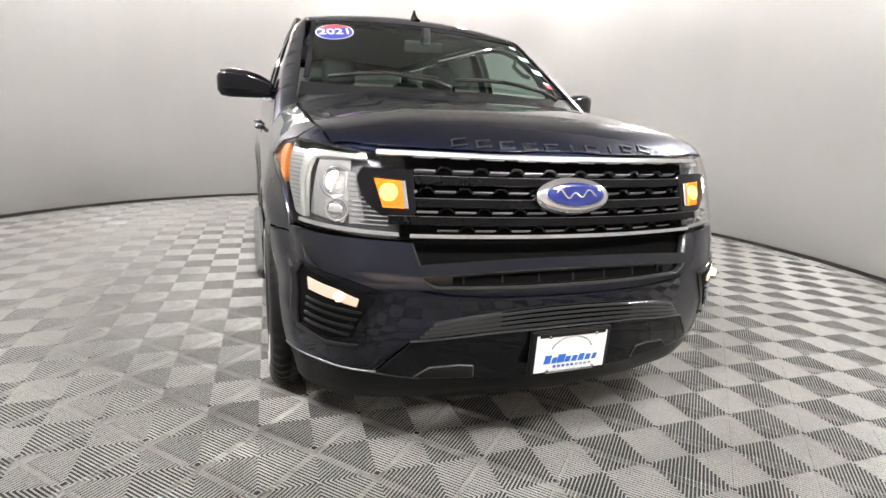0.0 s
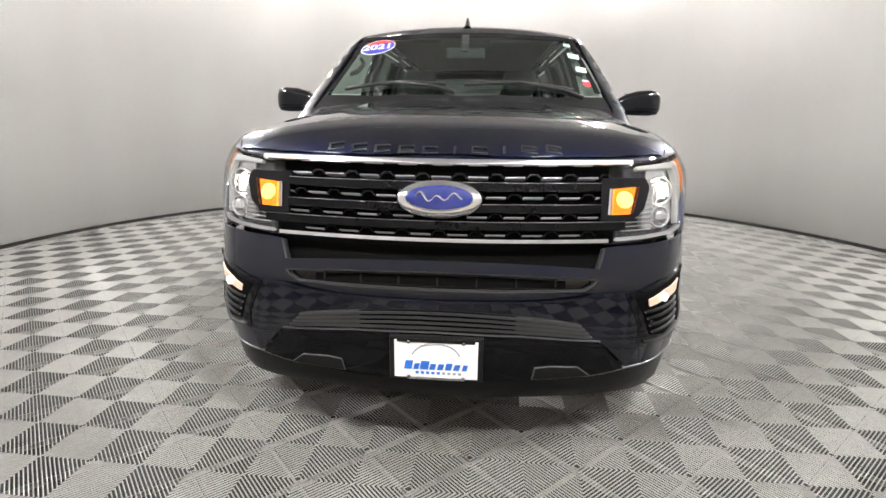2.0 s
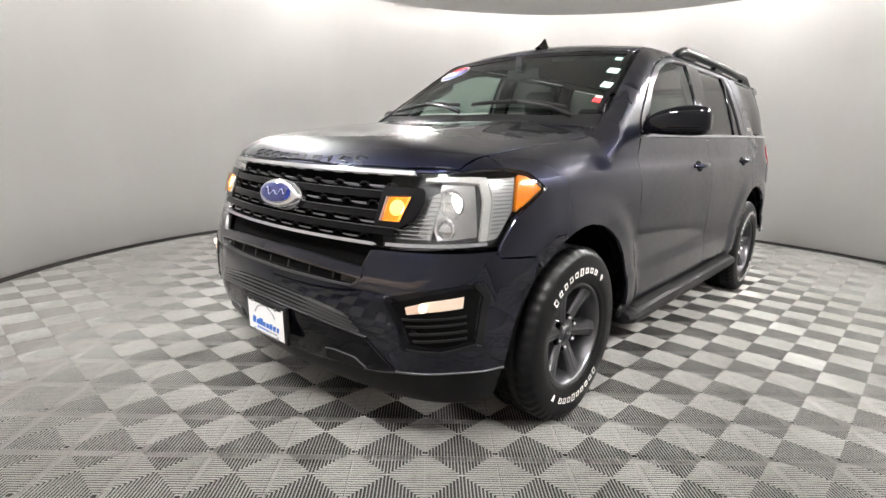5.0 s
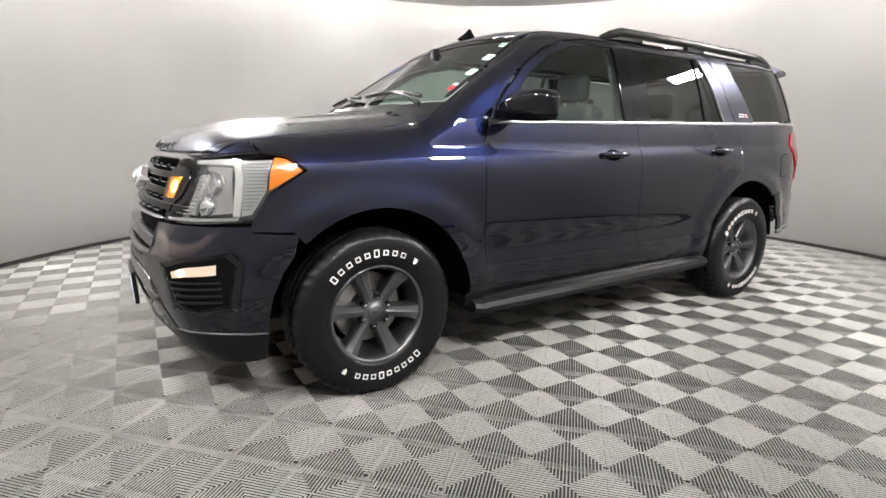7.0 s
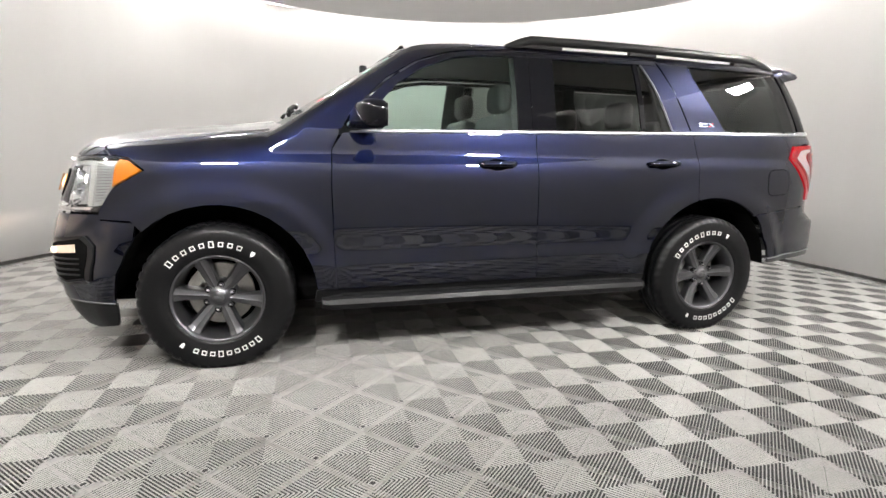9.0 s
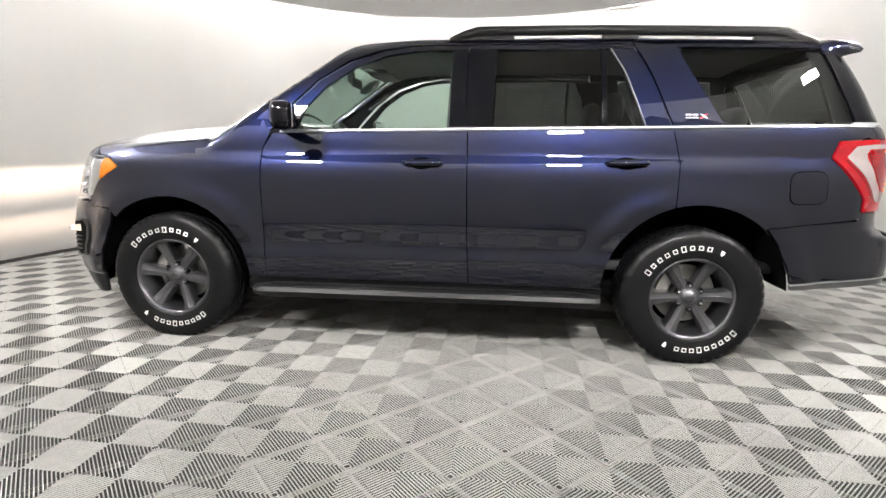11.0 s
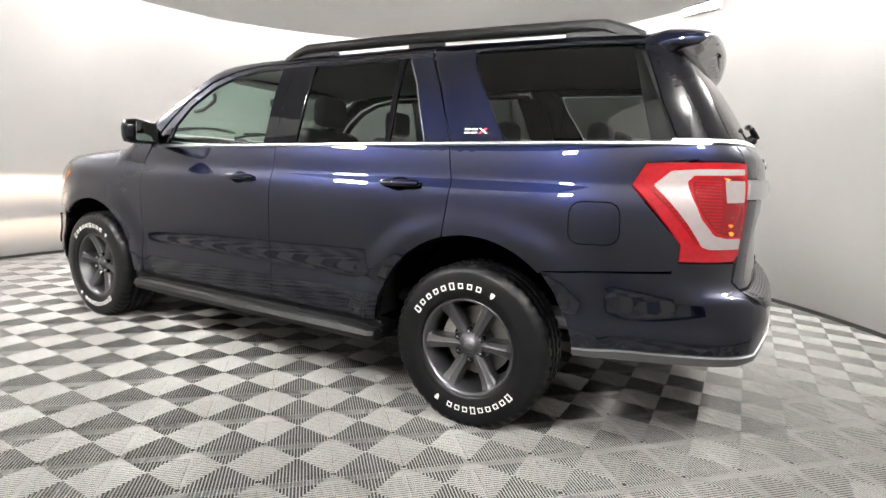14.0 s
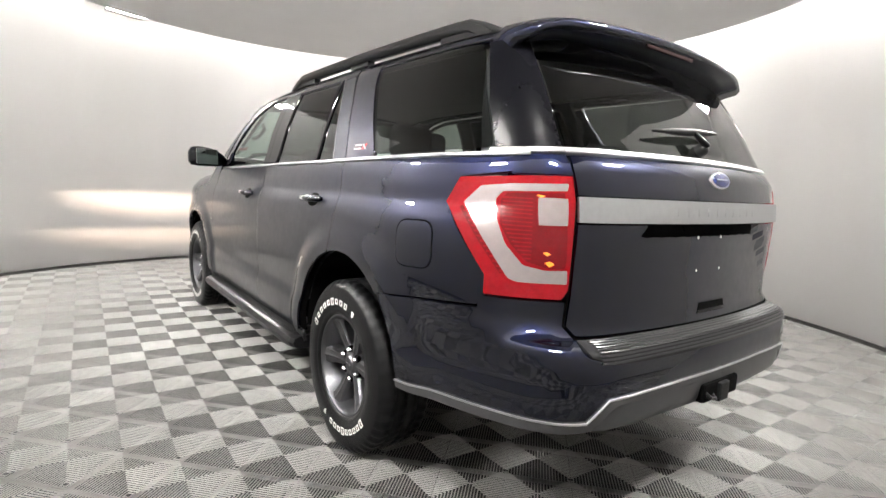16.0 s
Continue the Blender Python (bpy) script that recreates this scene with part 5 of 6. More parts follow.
def make_wheel():
    """A wheel with its hub at the origin and its outer face towards +y."""
    prof = [(0.232, -0.115), (0.245, -0.128), (0.290, -0.136), (0.345, -0.134), (0.378, -0.122), (0.392, -0.108), (0.400, -0.095)]
    tread = [(-0.095, 0), (-0.062, 0), (-0.058, 1), (-0.050, 1), (-0.046, 0), (-0.006, 0), (-0.004, 1), (0.004, 1), (0.006, 0), (0.046, 0), (0.050, 1), (0.058, 1), (0.062, 0), (0.095, 0)]
    prof = prof[:-1] + [(0.4015 - 0.008 * g - 0.12 * abs(h) ** 2, h) for h, g in tread] + [(0.392, 0.108), (0.380, 0.120), (0.366, 0.128), (0.362, 0.129), (0.345, 0.134), (0.300, 0.137), (0.268, 0.135), (0.262, 0.131), (0.256, 0.131), (0.245, 0.127), (0.236, 0.117), (0.231, 0.108)]
    segs = 192
    bm = bmesh.new()
    rings = []
    for r, h in prof:
        ring = []
        for i in range(segs):
            a = 2 * math.pi * (i + (0.6 * abs(h) * 18)) / segs
            rr = r
            if r > 0.376 and i % 4 == 0 and abs(h) > 0.06:
                rr -= 0.007
            if r > 0.395 and i % 4 == 2 and abs(h) < 0.05:
                rr -= 0.003
            ring.append(bm.verts.new((rr * math.cos(a), h, rr * math.sin(a))))
        rings.append(ring)
    for a, b in zip(rings, rings[1:]):
        for i in range(segs):
            bm.faces.new((a[i], a[(i + 1) % segs], b[(i + 1) % segs], b[i]))
    bmesh.ops.recalc_face_normals(bm, faces=bm.faces[:])

    # rim: barrel and lip
    lip = [(0.239, 0.100), (0.240, 0.117), (0.234, 0.121), (0.226, 0.117), (0.222, 0.106), (0.214, 0.085), (0.205, 0.03), (0.202, -0.10), (0.228, -0.115), (0.239, -0.112)]
    rim = part("wheel", revolve_bm(lip, 96, "y"), RIM, None, "dark grey six-spoke alloy wheel with white-lettered tyre", True)
    tyre = part("tyre", bm, RUBBER, rim, "black all-terrain tyre")
    for p in tyre.data.polygons:
        p.use_smooth = True
    # spokes
    for k in range(6):
        a = math.radians(60 * k)
        sp = bmesh.new()
        rows = []
        for t in np.linspace(0, 1, 7):
            r = 0.045 + (0.228 - 0.045) * t
            w = 0.026 + 0.010 * t + (0.012 * (t - 0.75) / 0.25 if t > 0.75 else 0)
            face = 0.070 + 0.030 * t**1.5 + (0.006 if t > 0.9 else 0)
            row = []
            for u, d in ((-1.15, -0.060), (-1.0, -0.014), (-0.80, -0.002), (-0.25, 0.0), (0.0, 0.003), (0.25, 0.0), (0.80, -0.002), (1.0, -0.014), (1.15, -0.060)):
                v = Vector((r, face + d, u * w))
                row.append(sp.verts.new(Matrix.Rotation(-a, 3, "Y") @ v))
            rows.append(row)
        for x, y in zip(rows, rows[1:]):
            for i in range(len(x) - 1):
                sp.faces.new((x[i], x[i + 1], y[i + 1], y[i]))
        bmesh.ops.recalc_face_normals(sp, faces=sp.faces[:])
        part("spoke", sp, RIM, rim)
    hub = revolve_bm([(0.092, -0.02), (0.092, 0.050), (0.080, 0.066), (0.060, 0.072), (0.040, 0.074), (0.037, 0.078), (0.030, 0.083), (0.001, 0.085)], 48, "y")
    part("hub", hub, RIM, rim, smooth=True)
    cap = revolve_bm([(0.036, 0.07), (0.036, 0.080), (0.030, 0.0855), (0.001, 0.0875)], 36, "y")
    c = part("centre_cap", cap, RIM, rim, "silver centre cap", True)
    bm = revolve_bm([(1, 0.0), (1, 0.003), (0.001, 0.004)], 24, "y")
    bmesh.ops.transform(bm, matrix=Matrix.Translation((0, 0.086, 0)) @ Matrix.Diagonal((0.022, 1, 0.010, 1)), verts=bm.verts)
    part("cap_badge", bm, LAMP_GREY, rim)
    for k in range(6):
        a = math.radians(30 + 60 * k)
        at = (0.069 * math.cos(a), 0, 0.069 * math.sin(a))
        nut = revolve_bm([(0.0125, 0.05), (0.0125, 0.082), (0.009, 0.090), (0.0005, 0.092)], 6, "y", at)
        part("lug_nut", nut, LUG, rim)
        # dark ring in place of the shaded pocket round the nut
        well = revolve_bm([(0.0185, 0.055), (0.0185, 0.0725), (0.0150, 0.0715), (0.0145, 0.055)], 16, "y", at)
        part("nut_well", well, DARK, rim)
    part("brake_disc", revolve_bm([(0.06, -0.02), (0.172, -0.02), (0.172, -0.045), (0.06, -0.045)], 64, "y"), STEEL, rim, "bare steel brake disc")
    bm = bmesh.new()
    prism_bm([(0.175 * math.cos(math.radians(t)), 0.175 * math.sin(math.radians(t))) for t in range(-15, 46, 10)] + [(0.115 * math.cos(math.radians(t)), 0.115 * math.sin(math.radians(t))) for t in range(45, -16, -10)], 0.05, lambda a, b, d: (a, -0.03 + d, b), bm)
    part("brake_caliper", bm, STEEL, rim, "cast iron brake caliper")
    part("wheel_back", revolve_bm([(0.001, -0.06), (0.20, -0.06)], 48, "y"), DARK, rim)
    # raised white marks on the sidewall, as plain outlined blocks on an arc
    for start, step, shield in ((34, 8.9, 119), (222, 8.0, 300)):
        for i in range(9):
            a = math.radians(start + step * i)
            m = Matrix.Rotation(-a, 4, "Y") @ Matrix.Translation((0.300, 0.1375, 0))
            bm = bmesh.new()
            w, h, t = 0.0150, 0.034 if i in (0, 5) else 0.025, 0.0046
            for sx, sz, cx, cz in ((h, t, 0, w - t), (h, t, 0, -w + t), (t, 2 * w - t, h / 2 - t / 2, 0), (t, 2 * w - t, -h / 2 + t / 2, 0)):
                box_bm(sx, 0.003, sz, (cx, 0, cz), bm=bm)
            bmesh.ops.transform(bm, matrix=m, verts=bm.verts)
            part("sidewall_mark", bm, WHITE_RUBBER, rim, "white raised block mark" if i == 0 else "")
        a = math.radians(shield)
        m = Matrix.Rotation(-a, 4, "Y") @ Matrix.Translation((0.300, 0.1375, 0))
        bm = prism_bm([(0.014, -0.010), (0.014, 0.010), (-0.004, 0.009), (-0.016, 0.0), (-0.004, -0.009)], 0.003, lambda x, z, d: (x, d - 0.0015, z))
        bmesh.ops.transform(bm, matrix=m, verts=bm.verts)
        part("sidewall_mark", bm, WHITE_RUBBER, rim)
    return rim


first = make_wheel()
first.parent = car
HUB_X, HUB_Y, HUB_Z = 1.560, 0.868, 0.384
level = car.matrix_basis.inverted()
wheels = [first]
for k in range(3):
    w = copy_thing(first, Matrix.Identity(4))
    w.parent = car
    wheels.append(w)
for w, (x, y, spin, flip) in zip(wheels, ((HUB_X, HUB_Y, -8, 0), (-HUB_X, HUB_Y, 4, 0), (HUB_X, -HUB_Y, 25, 180), (-HUB_X, -HUB_Y, 40, 180))):
    stand = pose(x, y, HUB_Z, 0, 0, flip) @ pose(0, 0, 0, 0, spin, 0)
    w.matrix_basis = level @ stand
    # the tyre's foot is pressed flat on the floor and bulges a little
    tyre = next(c for c in w.children if c.name.startswith("tyre"))
    tyre.data = tyre.data.copy()
    back = stand.inverted()
    for v in tyre.data.vertices:
        p = stand @ v.co
        if p.z < 0.06:
            p.y += (p.y - y) * 0.10 * (1 - max(0.0, p.z) / 0.06)
            p.z = max(p.z, 0.0005)
            v.co = back @ p


# ---------------------------------------------------------------- mirrors, handles, boards, rails
def mirror(s):
    bm = bmesh.new()
    # housing: rounded box swept across the car
    rows = []
    prof = lambda w, h, k: [(w * math.copysign(abs(math.cos(t)) ** k, math.cos(t)), h * math.copysign(abs(math.sin(t)) ** k, math.sin(t))) for t in np.linspace(0, 2 * math.pi, 28, endpoint=False)]
    for y, w, h, cx, cz in ((0.915, 0.030, 0.028, 0.815, 1.348), (0.945, 0.042, 0.046, 0.805, 1.360), (0.99, 0.056, 0.062, 0.786, 1.369), (1.06, 0.064, 0.073, 0.764, 1.378), (1.14, 0.064, 0.077, 0.742, 1.381), (1.192, 0.052, 0.069, 0.728, 1.379), (1.212, 0.028, 0.040, 0.722, 1.376)):
        rows.append([bm.verts.new((cx + a, s * y, cz + b)) for a, b in prof(w, h, 0.55)])
    for a, b in zip(rows, rows[1:]):
        for i in range(28):
            bm.faces.new((a[i], a[(i + 1) % 28], b[(i + 1) % 28], b[i]))
    bm.faces.new(rows[0])
    bm.faces.new(rows[-1])
    bmesh.ops.recalc_face_normals(bm, faces=bm.faces[:])
    mi = part("door_mirror", bm, BLACK_GLOSS, car, "gloss black door mirror", True)
    path = [(0.80, s * 0.90, 1.325), (0.805, s * 0.935, 1.335), (0.80, s * 0.97, 1.342), (0.79, s * 1.01, 1.350)]
    part("mirror_arm", tube_bm(path, [0.032, 0.034, 0.036, 0.03], 10, flat=0.75), BLACK_GLOSS, mi, smooth=True)
    foot = [(0.83, 1.300), (0.735, 1.312), (0.71, 1.42), (0.76, 1.40)]
    panel("mirror_foot", "side", foot, BLACK_GLOSS, mi, out=0.008, th=0.02, step=0.04, sgn=s)
    turn = Matrix.Translation((0.754, s * 1.10, 1.380)) @ Matrix.Rotation(s * 0.27, 4, "Z")
    for nm, size, at, mm, text in (("mirror_glass", (0.004, 0.170, 0.116), (-0.0645, 0, 0), MIRROR_GLASS, "mirror glass"), ("mirror_seam", (0.131, 0.150, 0.003), (0, -s * 0.01, -0.036), DARK, "")):
        bm = box_bm(*size, at, 0.001)
        bmesh.ops.transform(bm, matrix=turn, verts=bm.verts)
        part(nm, bm, mm, mi, text)


MIRROR_GLASS = mat("mirror_glass", (0.85, 0.87, 0.88), 0.02, 1.0, 0, 0.01, 5)


def handle(x0, z, s, door):
    p0, n0 = onto("side", [(x0 - 0.10, z)])
    y = float(p0[0][1])
    pts = [(x0 + 0.004, s * (y + 0.004), z), (x0 - 0.03, s * (y + 0.030), z + 0.001), (x0 - 0.10, s * (y + 0.036), z + 0.002), (x0 - 0.17, s * (y + 0.034), z + 0.003), (x0 - 0.208, s * (y + 0.020), z + 0.003), (x0 - 0.222, s * (y + 0.002), z + 0.003)]
    h = part("door_handle", tube_bm(pts, [0.012, 0.017, 0.018, 0.019, 0.018, 0.012], 12, flat=0.95), PAINT_HANDLE, door, "gloss dark pull handle", True)
    bowl = [(x0 - 0.105 + 0.066 * math.cos(t), z - 0.004 + 0.034 * math.sin(t)) for t in np.linspace(0, 2 * math.pi, 24, endpoint=False)]
    # no scoop is cut: the cup's shade is a dark oval on the door
    panel("handle_cup", "side", bowl, DARK, door, out=0.0012, th=0.004, step=0.03, sgn=s)
    return h


PAINT_HANDLE = PAINT


def running_board(s):
    bm = bmesh.new()
    prof = [(0.80, 0.335), (0.80, 0.385), (0.955, 0.392), (1.000, 0.390), (1.035, 0.378), (1.048, 0.352), (1.035, 0.322), (1.005, 0.310), (0.90, 0.312)]
    rows = []
    for x, k in ((1.02, 0.90), (0.985, 0.99), (0.95, 1.0), (0.0, 1.0), (-0.98, 1.0), (-1.02, 0.99), (-1.05, 0.92)):
        rows.append([bm.verts.new((x, s * (0.8 + (a - 0.8) * k), 0.35 + (b - 0.35) * (1 if k == 1 else 0.85))) for a, b in prof])
    for a, b in zip(rows, rows[1:]):
        for i in range(len(prof)):
            j = (i + 1) % len(prof)
            bm.faces.new((a[i], a[j], b[j], b[i]))
    bm.faces.new(rows[0])
    bm.faces.new(rows[-1])
    bmesh.ops.recalc_face_normals(bm, faces=bm.faces[:])
    rb = part("running_board", bm, BLACK_SATIN, car, "satin black running board with a ribbed tread")
    for i in range(9):
        y = 0.895 + i * 0.0145
        part("tread_rib", box_bm(1.86, 0.006, 0.006, (-0.02, s * y, 0.3935), 0.001, 1), RUBBER, rb)
    for x in (0.7, -0.1, -0.85):
        part("board_bracket", box_bm(0.06, 0.30, 0.05, (x, s * 0.75, 0.36), 0.006), DARK, rb)


def roof_rail(s):
    xs = np.linspace(-0.14, -2.20, 26)
    bm = bmesh.new()
    rows = []
    for x in xs:
        t = (x + 0.14) / -2.06
        rise = 0.060 * min(1, t / 0.075, (1 - t) / 0.085) ** 0.8 + 0.004
        y = 0.690 - 0.012 * max(0, -1.6 - x)
        zb = float(roof_z(x)) - 0.115 * y * y
        mid = zb + rise
        row = []
        for a, b in ((-0.020, -0.040), (-0.022, 0.0), (-0.014, 0.010), (0.012, 0.010), (0.024, 0.0), (0.028, -0.044)):
            row.append(bm.verts.new((x, s * (y + a), max(zb - 0.02, mid + b - 0.01))))
        rows.append(row)
    for a, b in zip(rows, rows[1:]):
        for i in range(6):
            bm.faces.new((a[i], a[(i + 1) % 6], b[(i + 1) % 6], b[i]))
    bm.faces.new(rows[0])
    bm.faces.new(rows[-1])
    bmesh.ops.recalc_face_normals(bm, faces=bm.faces[:])
    rr = part("roof_rail", bm, BLACK_SATIN, car, "satin black roof rail", True)
    for x0, x1 in ((-0.16, -0.52), (-1.02, -1.22), (-1.86, -2.18)):
        bm = bmesh.new()
        n = 8
        rows = []
        for i in range(n + 1):
            x = x0 + (x1 - x0) * i / n
            t = (x + 0.14) / -2.06
            rise = 0.060 * min(1, t / 0.075, (1 - t) / 0.085) ** 0.8 + 0.004
            zb = float(roof_z(x)) - 0.052
            e = 0.3 + 0.7 * math.sin(math.pi * i / n) ** 0.3 if 0 < i < n else 0.3
            rows.append([bm.verts.new((x, s * (0.690 + a), z)) for a, z in ((-0.018, zb - 0.01), (0.022, zb - 0.016), (0.022, zb + rise * e - 0.018), (-0.018, zb + rise * e - 0.012))])
        for a, b in zip(rows, rows[1:]):
            for i in range(4):
                bm.faces.new((a[i], a[(i + 1) % 4], b[(i + 1) % 4], b[i]))
        bm.faces.new(rows[0])
        bm.faces.new(rows[-1])
        bmesh.ops.recalc_face_normals(bm, faces=bm.faces[:])
        part("rail_foot", bm, BLACK_SATIN, rr)


for s in (1, -1):
    mirror(s)
    d1, d2 = doors[s]
    handle(0.095, 1.128, s, d1)
    handle(-1.045, 1.140, s, d2)
    running_board(s)
    roof_rail(s)


def trim_bits():
    # fin antenna
    bm = bmesh.new()
    zb = float(roof_z(0.36)) - 0.006
    outline = [(0.47, 0.0), (0.445, 0.016), (0.415, 0.038), (0.395, 0.060), (0.378, 0.064), (0.362, 0.045), (0.345, 0.022), (0.29, 0.012), (0.27, 0.0)]
    rows = []
    for u in (-1, -0.7, -0.35, -0.12, 0, 0.12, 0.35, 0.7, 1):
        rows.append([bm.verts.new((x, u * 0.024, zb + z * (1 - abs(u) ** 1.5) - 0.012 * abs(u))) for x, z in outline])
    for a, b in zip(rows, rows[1:]):
        for i in range(len(outline) - 1):
            bm.faces.new((a[i], a[i + 1], b[i + 1], b[i]))
    bmesh.ops.recalc_face_normals(bm, faces=bm.faces[:])
    part("roof_antenna", bm, BLACK_GLOSS, car, "small black fin antenna", True)

    # wipers
    for y0, y1, yp in ((0.62, 0.02, 0.67), (-0.08, -0.66, -0.03)):
        def on(x, y, o=0.018):
            p, n = onto("top", [(x, y)])
            return Vector(p[0] + n[0] * o)
        w = part("wiper", tube_bm([on(1.215 - 0.12 * yp * yp, yp, 0.01), on(1.19 - 0.10 * y0 * y0, y0 - 0.06, 0.03), on(1.145 - 0.03 * abs(y0 + y1), (y0 + y1) / 2, 0.03)], [0.014, 0.010, 0.007], 8), BLACK_SATIN, car, "black windscreen wiper", True)
        pts = [on(1.155 - 0.03 * math.sin(math.pi * t) - 0.10 * (y0 + (y1 - y0) * t) ** 2, y0 + (y1 - y0) * t) for t in np.linspace(0, 1, 9)]
        part("wiper_blade", tube_bm(pts, 0.011, 8), BLACK_SATIN, w, smooth=True)

    # stickers behind the screen
    def sticker(x, y, wx, wy, material, name, lab, out=-0.001):
        poly = [(x - wx, y - wy), (x - wx, y + wy), (x + wx, y + wy), (x + wx, y - wy)]
        return panel(name, "top", poly, material, car, out=out, th=0.001, step=0.05, label=lab)
    sticker(0.990, 0.728, 0.020, 0.034, RED_INK, "red_sticker", "small red sticker", -0.004)
    sticker(0.962, 0.727, 0.008, 0.034, WHITE, "sticker_strip", "white strip of a sticker", -0.004)
    sticker(0.855, 0.700, 0.025, 0.030, GREEN_INK, "pale_sticker", "pale green windscreen sticker")
    sticker(0.720, 0.668, 0.025, 0.034, GREEN_INK, "pale_sticker", "pale green windscreen sticker")
    sticker(0.600, 0.640, 0.016, 0.022, GREEN_INK, "pale_sticker", "pale windscreen sticker")
    # year oval on the screen
    cx, cy = 0.655, -0.562
    ov = lambda a, b: [(cx - a * math.sin(t) * 0.8, cy + b * math.cos(t)) for t in np.linspace(0, 2 * math.pi, 36, endpoint=False)]
    y = panel("year_sticker", "top", ov(0.104, 0.112), WHITE, car, out=0.0005, th=0.001, step=0.03, label="oval red white and blue year sticker")
    panel("sticker_blue", "top", ov(0.096, 0.105), DEEP_BLUE_INK, y, out=0.0015, th=0.001, step=0.03)
    red = [q for q in ov(0.096, 0.105) if q[0] < cx - 0.036]
    panel("sticker_red", "top", red, RED_INK, y, out=0.0025, th=0.001, step=0.03)
    f = bpy.data.curves.new("year_text", "FONT")
    f.body, f.size, f.align_x, f.align_y, f.extrude = "2021", 0.098, "CENTER", "CENTER", 0.0008
    f.offset = 0.0016
    txt = new("year_text", f)
    p, n = onto("top", [(cx + 0.010, cy)])
    nz = Vector(n[0])
    ux = Vector((0, 1, 0))
    ux = (ux - nz * ux.dot(nz)).normalized()
    uy = nz.cross(ux)
    mt = Matrix((ux, uy, nz)).transposed().to_4x4()
    mt.translation = Vector(p[0]) + nz * 0.006
    dg = bpy.context.evaluated_depsgraph_get()
    me = bpy.data.meshes.new_from_object(txt.evaluated_get(dg))
    bpy.data.objects.remove(txt)
    me.transform(mt)
    me.materials.clear()
    me.materials.append(WHITE)
    t = new("year_number", me)
    t.parent = y

    # small side badges
    for s in (1, -1):
        for k, (dx, mm) in enumerate(((0.0, SATIN_CHROME), (0.036, SATIN_CHROME), (0.076, RED_INK))):
            x = -1.462 - dx if s > 0 else -1.462 - 0.076 + dx
            if k < 2:
                panel("side_badge", "side", [(x - 0.030, 1.384), (x, 1.384), (x, 1.391), (x - 0.030, 1.391)], mm, car, out=0.003, th=0.004, step=0.05, sgn=s, label="small silver and red side badge")
                panel("side_badge", "side", [(x - 0.030, 1.400), (x, 1.400), (x, 1.408), (x - 0.030, 1.408)], mm, car, out=0.003, th=0.004, step=0.05, sgn=s)
            else:
                panel("side_badge", "side", [(x - 0.040, 1.408), (x - 0.028, 1.408), (x + 0.004, 1.384), (x - 0.010, 1.384)], mm, car, out=0.003, th=0.004, step=0.05, sgn=s)
                panel("side_badge", "side", [(x + 0.002, 1.408), (x - 0.010, 1.408), (x - 0.042, 1.384), (x - 0.030, 1.384)], SATIN_CHROME, car, out=0.0045, th=0.004, step=0.05, sgn=s)


trim_bits()


